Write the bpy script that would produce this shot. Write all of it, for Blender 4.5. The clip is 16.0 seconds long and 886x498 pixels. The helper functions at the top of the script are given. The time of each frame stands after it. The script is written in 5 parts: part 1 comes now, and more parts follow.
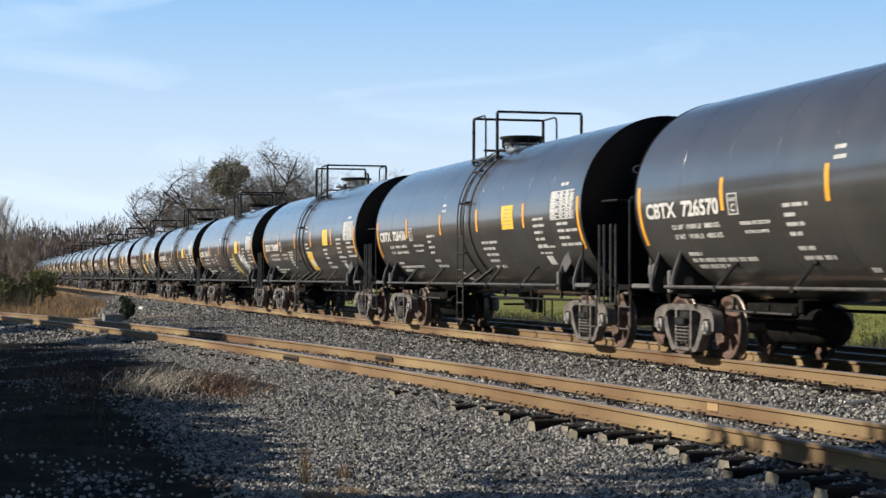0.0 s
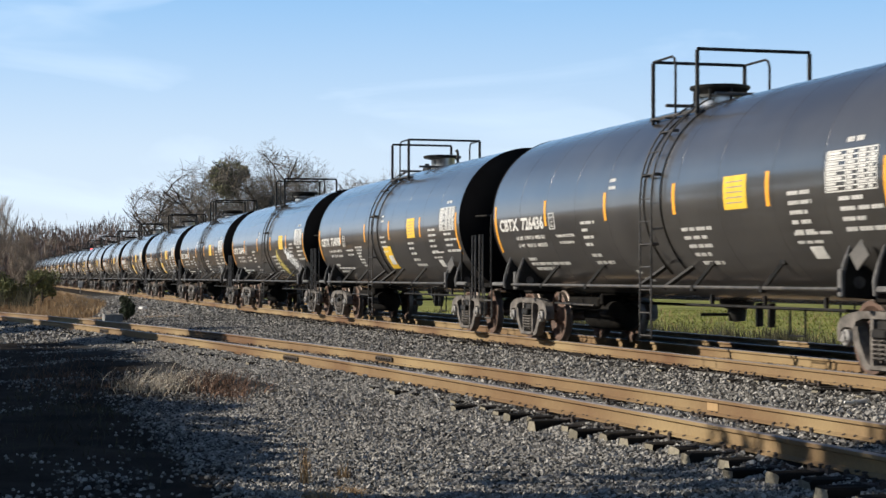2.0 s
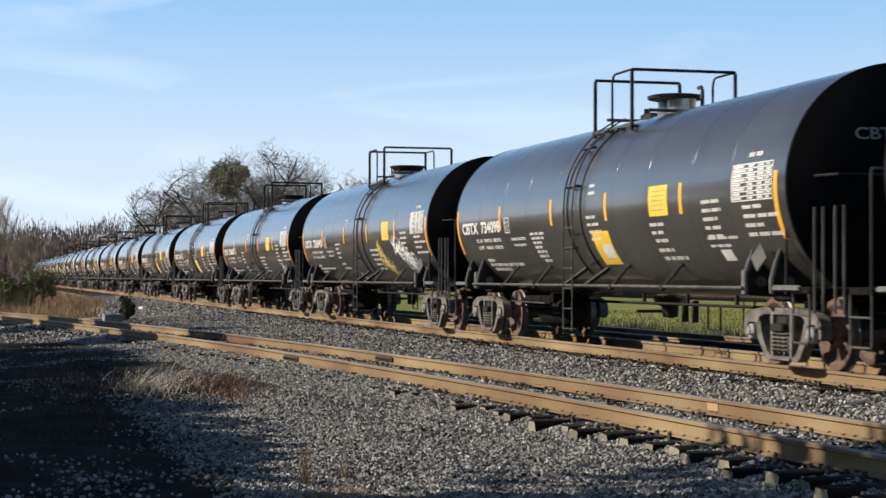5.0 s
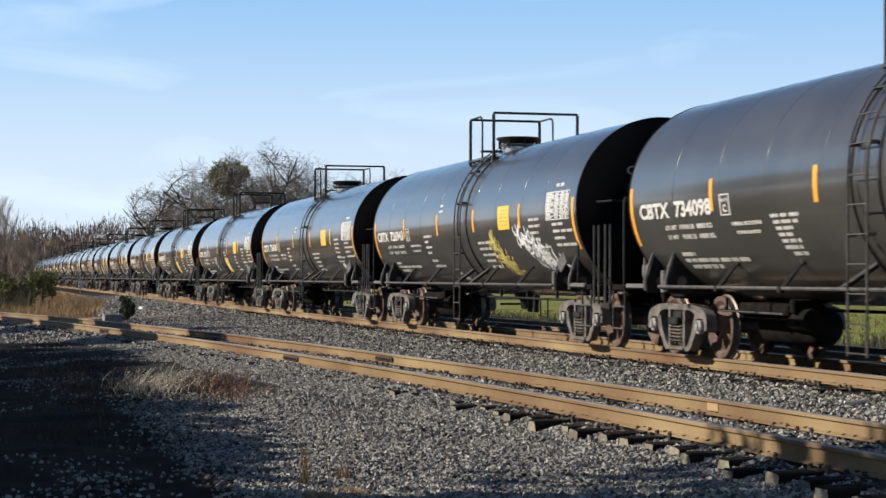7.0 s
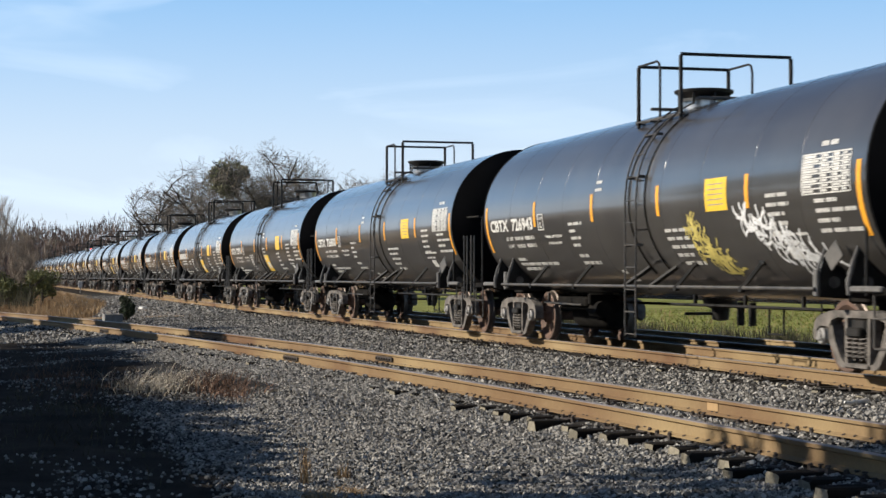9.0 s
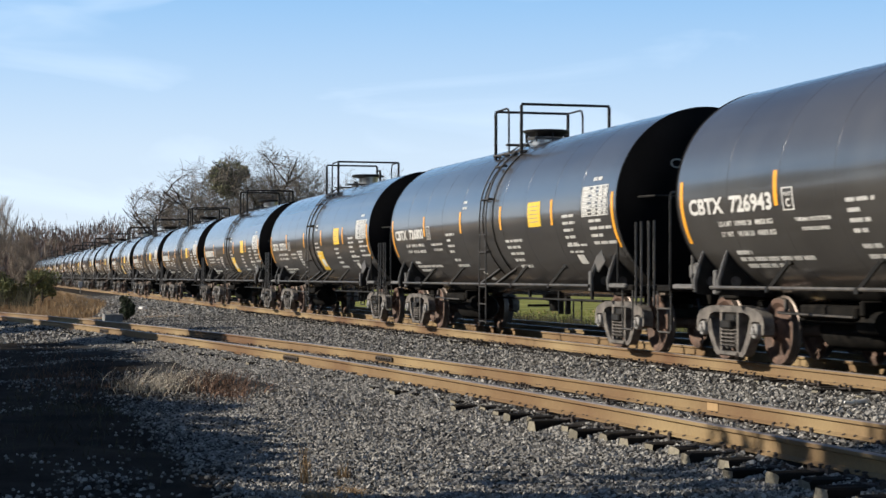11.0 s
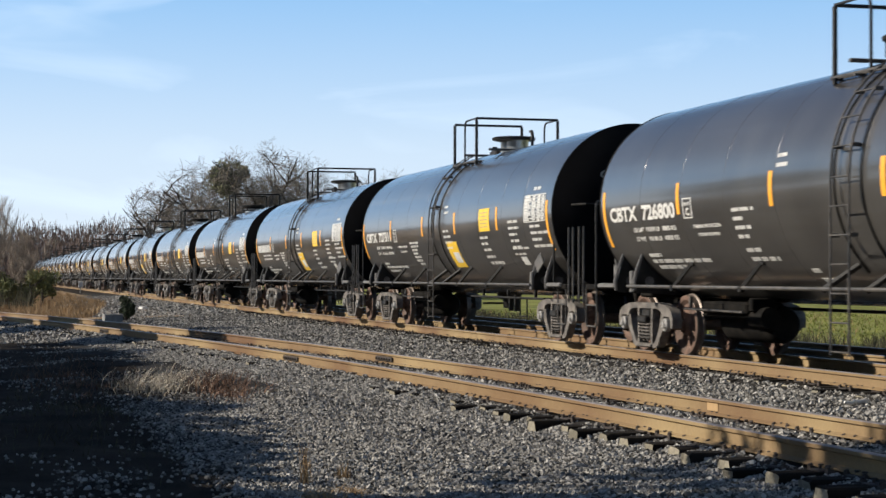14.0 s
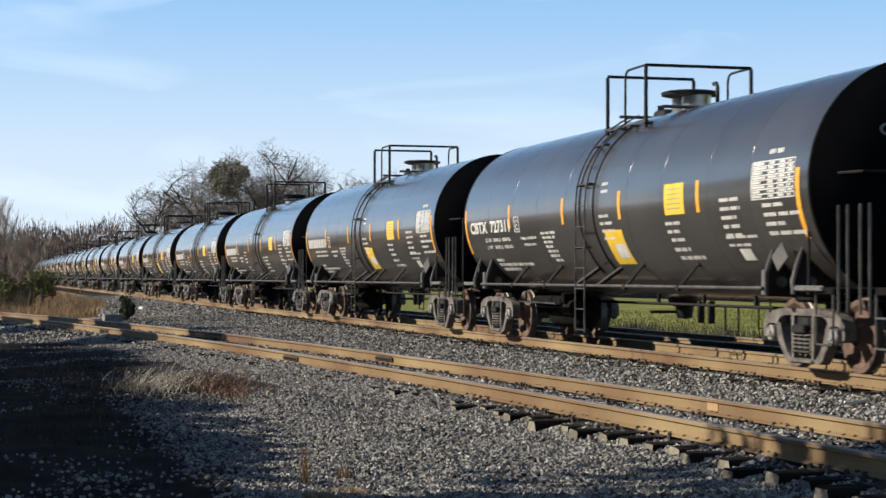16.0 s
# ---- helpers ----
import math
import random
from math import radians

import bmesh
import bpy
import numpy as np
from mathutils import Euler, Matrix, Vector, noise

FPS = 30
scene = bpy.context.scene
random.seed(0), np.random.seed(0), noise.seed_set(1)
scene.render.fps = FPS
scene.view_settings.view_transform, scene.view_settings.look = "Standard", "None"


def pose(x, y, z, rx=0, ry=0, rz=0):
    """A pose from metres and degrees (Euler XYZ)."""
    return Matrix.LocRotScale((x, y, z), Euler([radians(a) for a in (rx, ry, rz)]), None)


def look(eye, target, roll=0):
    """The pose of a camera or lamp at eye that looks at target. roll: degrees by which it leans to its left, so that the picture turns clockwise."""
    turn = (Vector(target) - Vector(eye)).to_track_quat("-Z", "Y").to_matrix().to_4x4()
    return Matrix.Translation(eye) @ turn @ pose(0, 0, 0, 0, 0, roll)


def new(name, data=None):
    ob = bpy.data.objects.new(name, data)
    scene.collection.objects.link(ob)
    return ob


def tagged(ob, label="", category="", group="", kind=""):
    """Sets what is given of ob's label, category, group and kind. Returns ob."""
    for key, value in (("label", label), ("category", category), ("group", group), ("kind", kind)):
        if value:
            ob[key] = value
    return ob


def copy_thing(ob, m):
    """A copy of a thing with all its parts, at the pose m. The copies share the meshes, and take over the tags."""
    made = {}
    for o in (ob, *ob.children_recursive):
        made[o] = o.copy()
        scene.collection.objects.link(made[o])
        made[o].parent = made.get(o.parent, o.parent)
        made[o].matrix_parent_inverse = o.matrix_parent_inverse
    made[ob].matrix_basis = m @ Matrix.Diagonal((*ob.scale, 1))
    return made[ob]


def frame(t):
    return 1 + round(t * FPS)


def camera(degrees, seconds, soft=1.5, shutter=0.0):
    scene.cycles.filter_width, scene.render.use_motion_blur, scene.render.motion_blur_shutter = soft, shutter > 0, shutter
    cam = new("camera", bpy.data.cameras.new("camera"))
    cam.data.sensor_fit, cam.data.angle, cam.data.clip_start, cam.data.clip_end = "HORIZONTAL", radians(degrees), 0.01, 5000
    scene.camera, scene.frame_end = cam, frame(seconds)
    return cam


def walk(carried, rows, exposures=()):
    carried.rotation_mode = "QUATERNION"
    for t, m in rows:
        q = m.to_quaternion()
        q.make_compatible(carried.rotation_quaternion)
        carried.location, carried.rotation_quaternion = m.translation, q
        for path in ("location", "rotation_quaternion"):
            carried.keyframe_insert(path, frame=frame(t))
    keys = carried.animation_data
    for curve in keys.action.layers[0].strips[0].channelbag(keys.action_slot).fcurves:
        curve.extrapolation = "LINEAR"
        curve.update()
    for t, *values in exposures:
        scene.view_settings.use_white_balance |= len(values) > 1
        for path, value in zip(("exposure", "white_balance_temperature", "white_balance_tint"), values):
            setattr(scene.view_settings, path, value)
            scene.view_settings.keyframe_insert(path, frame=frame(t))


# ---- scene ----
# ---------------------------------------------------------------- camera
# World: x along the loaded track (the train runs towards +x), y away from the camera, z = 0 at the top of rail.
cam = camera(27.95, 16.0, soft=1.5, shutter=0.4)
EYE = (0.0, -11.361, 1.182)
VIEW = look(EYE, (EYE[0] - 96.69, EYE[1] + 25.46, EYE[2] + 1.59), 0.1)
walk(cam, [(0.0, VIEW), (16.0, VIEW)], exposures=[(0.0, 0.42, 5900, 10), (16.0, 0.42, 5900, 10)])

# ---------------------------------------------------------------- light
SUN_TRAVEL = Vector((0.36, 1.0, -0.59)).normalized()
SUN_EL = math.asin(-SUN_TRAVEL.z)
SUN_AZ = math.atan2(-SUN_TRAVEL.x, -SUN_TRAVEL.y)      # from +y, clockwise


def build_world():
    w = bpy.data.worlds.new("sky")
    scene.world = w
    w.use_nodes = True
    nt = w.node_tree
    nt.nodes.clear()
    N, L = nt.nodes.new, nt.links.new
    out, bg, sky = N("ShaderNodeOutputWorld"), N("ShaderNodeBackground"), N("ShaderNodeTexSky")
    sky.sky_type, sky.sun_disc = "NISHITA", False
    sky.sun_elevation, sky.sun_rotation = SUN_EL, SUN_AZ
    sky.air_density, sky.dust_density, sky.ozone_density = 1.0, 0.3, 3.0
    # thin cirrus streaks, stretched along one direction of the sky
    tc, mp, sep = N("ShaderNodeTexCoord"), N("ShaderNodeMapping"), N("ShaderNodeSeparateXYZ")
    n1, r1, r2, mul, mix = (N("ShaderNodeTexNoise"), N("ShaderNodeValToRGB"),
                                N("ShaderNodeValToRGB"), N("ShaderNodeMath"), N("ShaderNodeMixRGB"))
    mp.inputs["Rotation"].default_value = (0.0, radians(-9), radians(14.8))
    mp.inputs["Scale"].default_value = (2.2, 3.0, 11.0)
    L(tc.outputs["Generated"], mp.inputs["Vector"])
    L(mp.outputs["Vector"], n1.inputs["Vector"])
    n1.inputs["Scale"].default_value, n1.inputs["Detail"].default_value, n1.inputs["Distortion"].default_value = 1.9, 5.0, 0.9
    r1.color_ramp.elements[0].position, r1.color_ramp.elements[1].position = 0.53, 0.9
    L(n1.outputs["Fac"], r1.inputs["Fac"])
    # milkier low sky
    L(tc.outputs["Generated"], sep.inputs["Vector"])
    r2.color_ramp.elements[0].position, r2.color_ramp.elements[0].color = 0.0, (0.9, 0.9, 0.9, 1)
    r2.color_ramp.elements[1].position, r2.color_ramp.elements[1].color = 0.32, (0.0, 0.0, 0.0, 1)
    e = r2.color_ramp.elements.new(0.17)
    e.color = (0.72, 0.72, 0.72, 1)
    L(sep.outputs["Z"], r2.inputs["Fac"])
    mul.operation = "MULTIPLY_ADD"
    L(r1.outputs["Color"], mul.inputs[0])
    mul.inputs[1].default_value = 0.3
    L(r2.outputs["Color"], mul.inputs[2])
    L(mul.outputs[0], mix.inputs["Fac"])
    L(sky.outputs["Color"], mix.inputs["Color1"])
    r3 = N("ShaderNodeValToRGB")                       # thin veil: whitish near the horizon, clear blue above
    for e, (p, c) in zip((r3.color_ramp.elements[0], r3.color_ramp.elements[1]), ((0.0, (0.87, 0.92, 0.94, 1)), (0.16, (0.39, 0.66, 0.96, 1)))):
        e.position, e.color = p, c
    r3.color_ramp.elements.new(0.07).color = (0.75, 0.86, 0.95, 1)
    gain = N("ShaderNodeMixRGB")
    gain.blend_type = "MULTIPLY"
    gain.inputs["Fac"].default_value = 1.0
    gain.inputs["Color2"].default_value = (15.1, 15.1, 15.1, 1)
    L(sep.outputs["Z"], r3.inputs["Fac"])
    streak = N("ShaderNodeMixRGB")
    streak.inputs["Color2"].default_value = (0.8, 0.9, 0.97, 1)
    L(r1.outputs["Color"], streak.inputs["Fac"])
    L(r3.outputs["Color"], streak.inputs["Color1"])
    L(streak.outputs["Color"], gain.inputs["Color1"])
    L(gain.outputs["Color"], mix.inputs["Color2"])
    L(mix.outputs["Color"], bg.inputs["Color"])
    bg.inputs["Strength"].default_value = 0.052
    L(bg.outputs["Background"], out.inputs["Surface"])


build_world()
sun = new("sun", bpy.data.lights.new("sun", "SUN"))
sun.data.energy, sun.data.angle, sun.data.color = 5.0, radians(0.5), (1.0, 0.86, 0.66)
sun.matrix_world = look((0, -60, 40), Vector((0, -60, 40)) + SUN_TRAVEL)

# ---------------------------------------------------------------- materials
def material(name, base, rough=0.6, metal=0.0, scale=8.0, contrast=0.25, fine=60.0, bump=0.1, tint=None, island=0.0, random_tint=0.0, coat=0.0, spec=0.5, stretch=(1, 1, 1)):
    """A surface with a broad and a fine variation of colour, roughness and relief, in metres of the object."""
    m = bpy.data.materials.new(name)
    m.use_nodes = True
    nt = m.node_tree
    b = nt.nodes["Principled BSDF"]
    N, L = nt.nodes.new, nt.links.new
    tc, mp, n1, n2 = N("ShaderNodeTexCoord"), N("ShaderNodeMapping"), N("ShaderNodeTexNoise"), N("ShaderNodeTexNoise")
    mp.inputs["Scale"].default_value = stretch
    L(tc.outputs["Object"], mp.inputs["Vector"])
    for n, s in ((n1, scale), (n2, fine)):
        L(mp.outputs["Vector"], n.inputs["Vector"])
        n.inputs["Scale"].default_value, n.inputs["Detail"].default_value = s, 5.0
    ramp = N("ShaderNodeValToRGB")
    ramp.color_ramp.elements[0].position, ramp.color_ramp.elements[1].position = 0.33, 0.68
    L(n1.outputs["Fac"], ramp.inputs["Fac"])
    dark = [c * (1 - contrast) for c in base]
    light = list(tint) if tint else [min(1.0, c * (1 + contrast)) for c in base]
    mix = N("ShaderNodeMixRGB")
    mix.inputs["Color1"].default_value, mix.inputs["Color2"].default_value = (*dark, 1), (*light, 1)
    L(ramp.outputs["Color"], mix.inputs["Fac"])
    hsv = N("ShaderNodeHueSaturation")
    L(mix.outputs["Color"], hsv.inputs["Color"])
    value = N("ShaderNodeMath")
    value.operation = "MULTIPLY_ADD"
    L(n2.outputs["Fac"], value.inputs[0])
    value.inputs[1].default_value, value.inputs[2].default_value = contrast * 1.6, 1 - contrast * 0.8
    last = value
    if island or random_tint:
        src = N("ShaderNodeNewGeometry").outputs["Random Per Island"] if island else N("ShaderNodeObjectInfo").outputs["Random"]
        k = island or random_tint
        r = N("ShaderNodeMath")
        r.operation = "MULTIPLY_ADD"
        L(src, r.inputs[0])
        r.inputs[1].default_value, r.inputs[2].default_value = 2 * k, 1 - k
        p = N("ShaderNodeMath")
        p.operation = "MULTIPLY"
        L(r.outputs[0], p.inputs[0])
        L(value.outputs[0], p.inputs[1])
        last = p
    L(last.outputs[0], hsv.inputs["Value"])
    L(hsv.outputs["Color"], b.inputs["Base Color"])
    rr = N("ShaderNodeMath")
    rr.operation = "MULTIPLY_ADD"
    L(n1.outputs["Fac"], rr.inputs[0])
    rr.inputs[1].default_value, rr.inputs[2].default_value = 0.3 * rough, 0.85 * rough
    L(rr.outputs[0], b.inputs["Roughness"])
    b.inputs["Metallic"].default_value = metal
    b.inputs["Specular IOR Level"].default_value = spec
    b.inputs["Coat Weight"].default_value = coat
    if bump:
        bp = N("ShaderNodeBump")
        bp.inputs["Strength"].default_value, bp.inputs["Distance"].default_value = bump, 0.02
        L(n2.outputs["Fac"], bp.inputs["Height"])
        L(bp.outputs["Normal"], b.inputs["Normal"])
    return m


M = {}
M["tank"] = material("black_tank_paint", (0.05, 0.0465, 0.043), 0.32, scale=0.7, contrast=0.14, fine=9, bump=0.004, tint=(0.07, 0.066, 0.061), stretch=(1, 1, 0.5), spec=0.5, coat=1.0)
M["tank"].node_tree.nodes["Principled BSDF"].inputs["Coat Roughness"].default_value = 0.13
M["tank"].node_tree.nodes["Principled BSDF"].inputs["Coat IOR"].default_value = 1.62
# matt black heads, toned darker than the jacket for the end the sun misses
M["head"] = material("unlit_black_head", (0.006, 0.006, 0.0065), 0.8, scale=2, contrast=0.25, fine=30, bump=0.02, spec=0.06)
M["frame"] = material("black_frame_paint", (0.009, 0.009, 0.009), 0.55, scale=5, contrast=0.4, fine=60, bump=0.06, tint=(0.024, 0.021, 0.018), spec=0.35)
M["rail_pipe"] = material("dusty_black_pipe", (0.05, 0.048, 0.046), 0.5, scale=4, contrast=0.3, fine=40, bump=0.03, tint=(0.1, 0.09, 0.08))
M["truck"] = material("dusty_cast_steel", (0.085, 0.077, 0.07), 0.8, scale=6, contrast=0.35, fine=40, bump=0.15, tint=(0.19, 0.17, 0.152))
M["wheel"] = material("rusty_wheel_steel", (0.1, 0.062, 0.046), 0.75, scale=5, contrast=0.35, fine=35, bump=0.1, tint=(0.16, 0.095, 0.068))
M["tread"] = material("polished_tread", (0.16, 0.13, 0.11), 0.5, metal=0.5, scale=5, contrast=0.2, fine=40, bump=0.02)
M["bearing"] = material("pale_bearing_cap", (0.27, 0.26, 0.25), 0.6, scale=12, contrast=0.3, fine=60, bump=0.08)
M["chrome"] = material("bare_steel_nozzle", (0.55, 0.55, 0.54), 0.3, metal=0.9, scale=6, contrast=0.2, fine=30, bump=0.03)
M["white"] = material("white_stencil_paint", (0.62, 0.61, 0.58), 0.55, scale=6, contrast=0.12, fine=40, bump=0)
M["faint"] = material("faded_stencil_paint", (0.3, 0.29, 0.24), 0.6, scale=6, contrast=0.2, fine=40, bump=0)
M["panel"] = material("dark_decal_ground", (0.03, 0.03, 0.03), 0.5, scale=6, contrast=0.1, fine=40, bump=0)
M["reflector"] = material("orange_reflective_tape", (0.88, 0.4, 0.03), 0.4, scale=6, contrast=0.08, fine=40, bump=0)
M["yellow"] = material("yellow_placard", (0.8, 0.52, 0.04), 0.45, scale=6, contrast=0.08, fine=30, bump=0)
M["graffiti_white"] = material("white_spray_paint", (0.7, 0.71, 0.72), 0.6, scale=6, contrast=0.2, fine=20, bump=0)
M["graffiti_yellow"] = material("yellow_spray_paint", (0.55, 0.46, 0.13), 0.6, scale=6, contrast=0.25, fine=20, bump=0)
M["grey_plate"] = material("worn_grey_steel", (0.15, 0.145, 0.14), 0.55, metal=0.1, scale=8, contrast=0.25, fine=50, bump=0.05)
M["rail"] = material("rusty_rail", (0.17, 0.095, 0.05), 0.8, scale=0.3, contrast=0.2, fine=30, bump=0.12, tint=(0.3, 0.225, 0.12), spec=0.2)
M["railhead"] = material("worn_rail_head", (0.3, 0.26, 0.24), 0.45, metal=0.6, scale=3, contrast=0.2, fine=40, bump=0.02)
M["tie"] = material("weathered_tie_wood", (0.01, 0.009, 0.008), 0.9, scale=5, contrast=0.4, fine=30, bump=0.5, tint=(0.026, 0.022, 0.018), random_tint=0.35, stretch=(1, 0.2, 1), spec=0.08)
# end faces paled in colour to read as sunlit beside the dark tops
M["tie_end"] = material("sunlit_tie_end_grain", (0.2, 0.18, 0.135), 0.9, scale=14, contrast=0.35, fine=60, bump=0.5, random_tint=0.3)
M["spike"] = material("rusted_spike_steel", (0.04, 0.03, 0.024), 0.8, scale=9, contrast=0.3, fine=60, bump=0.1)
M["stone"] = material("grey_crushed_granite", (0.225, 0.215, 0.198), 0.85, scale=9, contrast=0.25, fine=50, bump=0.2, island=0.9, spec=0.2)
M["stone_piece"] = material("grey_ballast_stone", (0.15, 0.143, 0.132), 0.85, scale=9, contrast=0.25, fine=50, bump=0.2, random_tint=0.6, spec=0.2)
# bed under the stones; shade in their gaps is put into its dark colour
M["ballast"] = material("gap_shade_ballast", (0.036, 0.034, 0.032), 0.9, scale=1.2, contrast=0.3, fine=22, bump=0.9, spec=0.05)
# trodden dirt, its colour lowered further to deepen the foreground shade
M["dirt"] = material("shade_darkened_dirt", (0.016, 0.013, 0.011), 0.95, scale=1.1, contrast=0.5, fine=26, bump=1.0, tint=(0.05, 0.041, 0.033), spec=0.04)
M["field"] = material("winter_pasture", (0.17, 0.19, 0.05), 0.95, scale=0.25, contrast=0.3, fine=5, bump=0.6, tint=(0.25, 0.25, 0.08), spec=0.04)
M["straw"] = material("dry_straw_ground", (0.2, 0.13, 0.06), 0.95, scale=0.6, contrast=0.3, fine=9, bump=0.8, tint=(0.27, 0.18, 0.09))
M["straw_blade"] = material("dry_grass_blade", (0.3, 0.2, 0.1), 0.9, scale=1, contrast=0.2, fine=20, bump=0, island=0.35)
M["pale_blade"] = material("bleached_grass_blade", (0.42, 0.37, 0.29), 0.9, scale=1, contrast=0.2, fine=20, bump=0, island=0.35)
M["red_blade"] = material("russet_weed_stem", (0.17, 0.1, 0.065), 0.9, scale=1, contrast=0.2, fine=20, bump=0, island=0.35)
M["green_blade"] = material("green_grass_blade", (0.17, 0.185, 0.045), 0.9, scale=1, contrast=0.2, fine=20, bump=0, island=0.25, spec=0.05)
M["weed"] = material("dark_weed_stem", (0.06, 0.055, 0.03), 0.9, scale=1, contrast=0.2, fine=20, bump=0, island=0.3)
M["bark"] = material("grey_brown_bark", (0.075, 0.062, 0.05), 0.95, scale=3, contrast=0.3, fine=20, bump=0.3)
M["twig"] = material("grey_brown_twigs", (0.21, 0.175, 0.14), 0.95, scale=3, contrast=0.25, fine=20, bump=0, island=0.25)
M["far_twig"] = material("hazy_brown_woods", (0.15, 0.105, 0.085), 0.95, scale=0.1, contrast=0.3, fine=2, bump=0, island=0.3)
M["olive_leaf"] = material("olive_evergreen_leaf", (0.17, 0.17, 0.095), 0.8, scale=0.5, contrast=0.3, fine=20, bump=0, island=0.45)
# darker copy of the frame black, with the shade under the cars put in
M["underbody"] = material("shade_black_underbody", (0.006, 0.006, 0.006), 0.85, scale=5, contrast=0.4, fine=40, bump=0.06, tint=(0.016, 0.014, 0.012), spec=0.1)
M["evergreen"] = material("dark_evergreen_leaf", (0.035, 0.048, 0.018), 0.8, scale=2, contrast=0.3, fine=20, bump=0, island=0.4)
M["shrub_green"] = material("dull_green_leaf", (0.13, 0.135, 0.045), 0.8, scale=2, contrast=0.3, fine=20, bump=0, island=0.4)
M["concrete"] = material("grey_cast_concrete", (0.22, 0.215, 0.205), 0.85, scale=6, contrast=0.2, fine=40, bump=0.2)
# the blue of distant haze is put into the hill's own colour
M["hill"] = material("haze_blue_hill", (0.12, 0.14, 0.17), 0.95, scale=0.02, contrast=0.2, fine=0.2, bump=0)
M["siding"] = material("dull_brown_siding", (0.25, 0.22, 0.19), 0.85, scale=2, contrast=0.2, fine=20, bump=0.1)


def lamp_glow(name, col, k):
    m = bpy.data.materials.new(name)
    m.use_nodes = True
    b = m.node_tree.nodes["Principled BSDF"]
    b.inputs["Base Color"].default_value = (*col, 1)
    b.inputs["Emission Color"].default_value, b.inputs["Emission Strength"].default_value = (*col, 1), k
    return m


M["red_lamp"] = lamp_glow("red_signal_lens", (1.0, 0.05, 0.04), 9.0)

# ---------------------------------------------------------------- mesh tools
class Mesh:
    """Collects faces of one part."""

    def __init__(self):
        self.v, self.f, self.mi, self.smooth = [], [], [], []

    def add(self, verts, faces, mi=0, smooth=False):
        o = len(self.v)
        self.v += [tuple(p) for p in verts]
        self.f += [[o + i for i in f] for f in faces]
        self.mi += [mi] * len(faces)
        self.smooth += [smooth] * len(faces)
        return self

    def box(self, c, s, m=None, mi=0, bevel=0.0):
        """A box; bevel chamfers its upright and long edges."""
        x, y, z = s[0] / 2, s[1] / 2, s[2] / 2
        if not bevel:
            vs = [(a, b, d) for a in (-x, x) for b in (-y, y) for d in (-z, z)]
            fs = [(0, 1, 3, 2), (4, 6, 7, 5), (0, 4, 5, 1), (2, 3, 7, 6), (0, 2, 6, 4), (1, 5, 7, 3)]
        else:
            k, vs, fs = bevel, [], []
            ring = lambda a, b: [(-a + k, -b), (a - k, -b), (a, -b + k), (a, b - k), (a - k, b), (-a + k, b), (-a, b - k), (-a, -b + k)]
            for zz, inset in ((-z, k), (-z + k, 0), (z - k, 0), (z, k)):
                vs += [(p[0], p[1], zz) for p in ring(x - inset, y - inset)]
            for r in range(3):
                fs += [(r * 8 + i, r * 8 + (i + 1) % 8, r * 8 + 8 + (i + 1) % 8, r * 8 + 8 + i) for i in range(8)]
            fs += [tuple(range(7, -1, -1)), tuple(range(24, 32))]
        t = m if m is not None else Matrix.Identity(4)
        vs = [(t @ Vector(p)) + Vector(c) for p in vs]
        return self.add(vs, fs, mi)

    def tube(self, pts, r, n=8, mi=0, caps=True, closed=False):
        pts = [Vector(p) for p in pts]
        rs = r if isinstance(r, (list, tuple)) else [r] * len(pts)
        vs, fs, k = [], [], len(pts)
        ref = None
        for i, p in enumerate(pts):
            a, b = pts[max(0, i - 1)], pts[min(k - 1, i + 1)]
            if closed:
                a, b = pts[i - 1], pts[(i + 1) % k]
            d = (b - a).normalized()
            if ref is None:
                ref = Vector((0, 0, 1)) if abs(d.z) < 0.9 else Vector((1, 0, 0))
            u = (ref - d * ref.dot(d))
            u = u.normalized() if u.length > 1e-5 else d.orthogonal().normalized()
            w = d.cross(u)
            ref = u
            vs += [p + (u * math.cos(2 * math.pi * j / n) + w * math.sin(2 * math.pi * j / n)) * rs[i] for j in range(n)]
        for i in range(k if closed else k - 1):
            o, q = i * n, ((i + 1) % k) * n
            fs += [(o + j, o + (j + 1) % n, q + (j + 1) % n, q + j) for j in range(n)]
        if caps and not closed:
            fs += [tuple(range(n - 1, -1, -1)), tuple(range((k - 1) * n, k * n))]
        return self.add(vs, fs, mi, True)

    def lathe(self, profile, origin, axis="x", n=48, mi=0, smooth=True):
        """Turns (along, radius) pairs about an axis through origin."""
        vs, fs, o = [], [], Vector(origin)
        for a, r in profile:
            for j in range(n):
                c, s = math.cos(2 * math.pi * j / n) * r, math.sin(2 * math.pi * j / n) * r
                vs.append(o + Vector({"x": (a, c, s), "y": (s, a, c), "z": (c, s, a)}[axis]))
        for i in range(len(profile) - 1):
            fs += [(i * n + j, i * n + (j + 1) % n, (i + 1) * n + (j + 1) % n, (i + 1) * n + j) for j in range(n)]
        if profile[0][1] > 1e-4:
            fs.append(tuple(range(n - 1, -1, -1)))
        if profile[-1][1] > 1e-4:
            fs.append(tuple(range((len(profile) - 1) * n, len(profile) * n)))
        return self.add(vs, fs, mi, smooth)

    def prism(self, outline, depth, place, mi=0):
        """An outline in (x, z), pushed through depth along y about place."""
        n = len(outline)
        p = Vector(place)
        vs = [p + Vector((x, -depth / 2, z)) for x, z in outline] + [p + Vector((x, depth / 2, z)) for x, z in outline]
        fs = [tuple(range(n)), tuple(range(2 * n - 1, n - 1, -1))] + [(i, i + n, (i + 1) % n + n, (i + 1) % n) for i in range(n)]
        return self.add(vs, fs, mi)

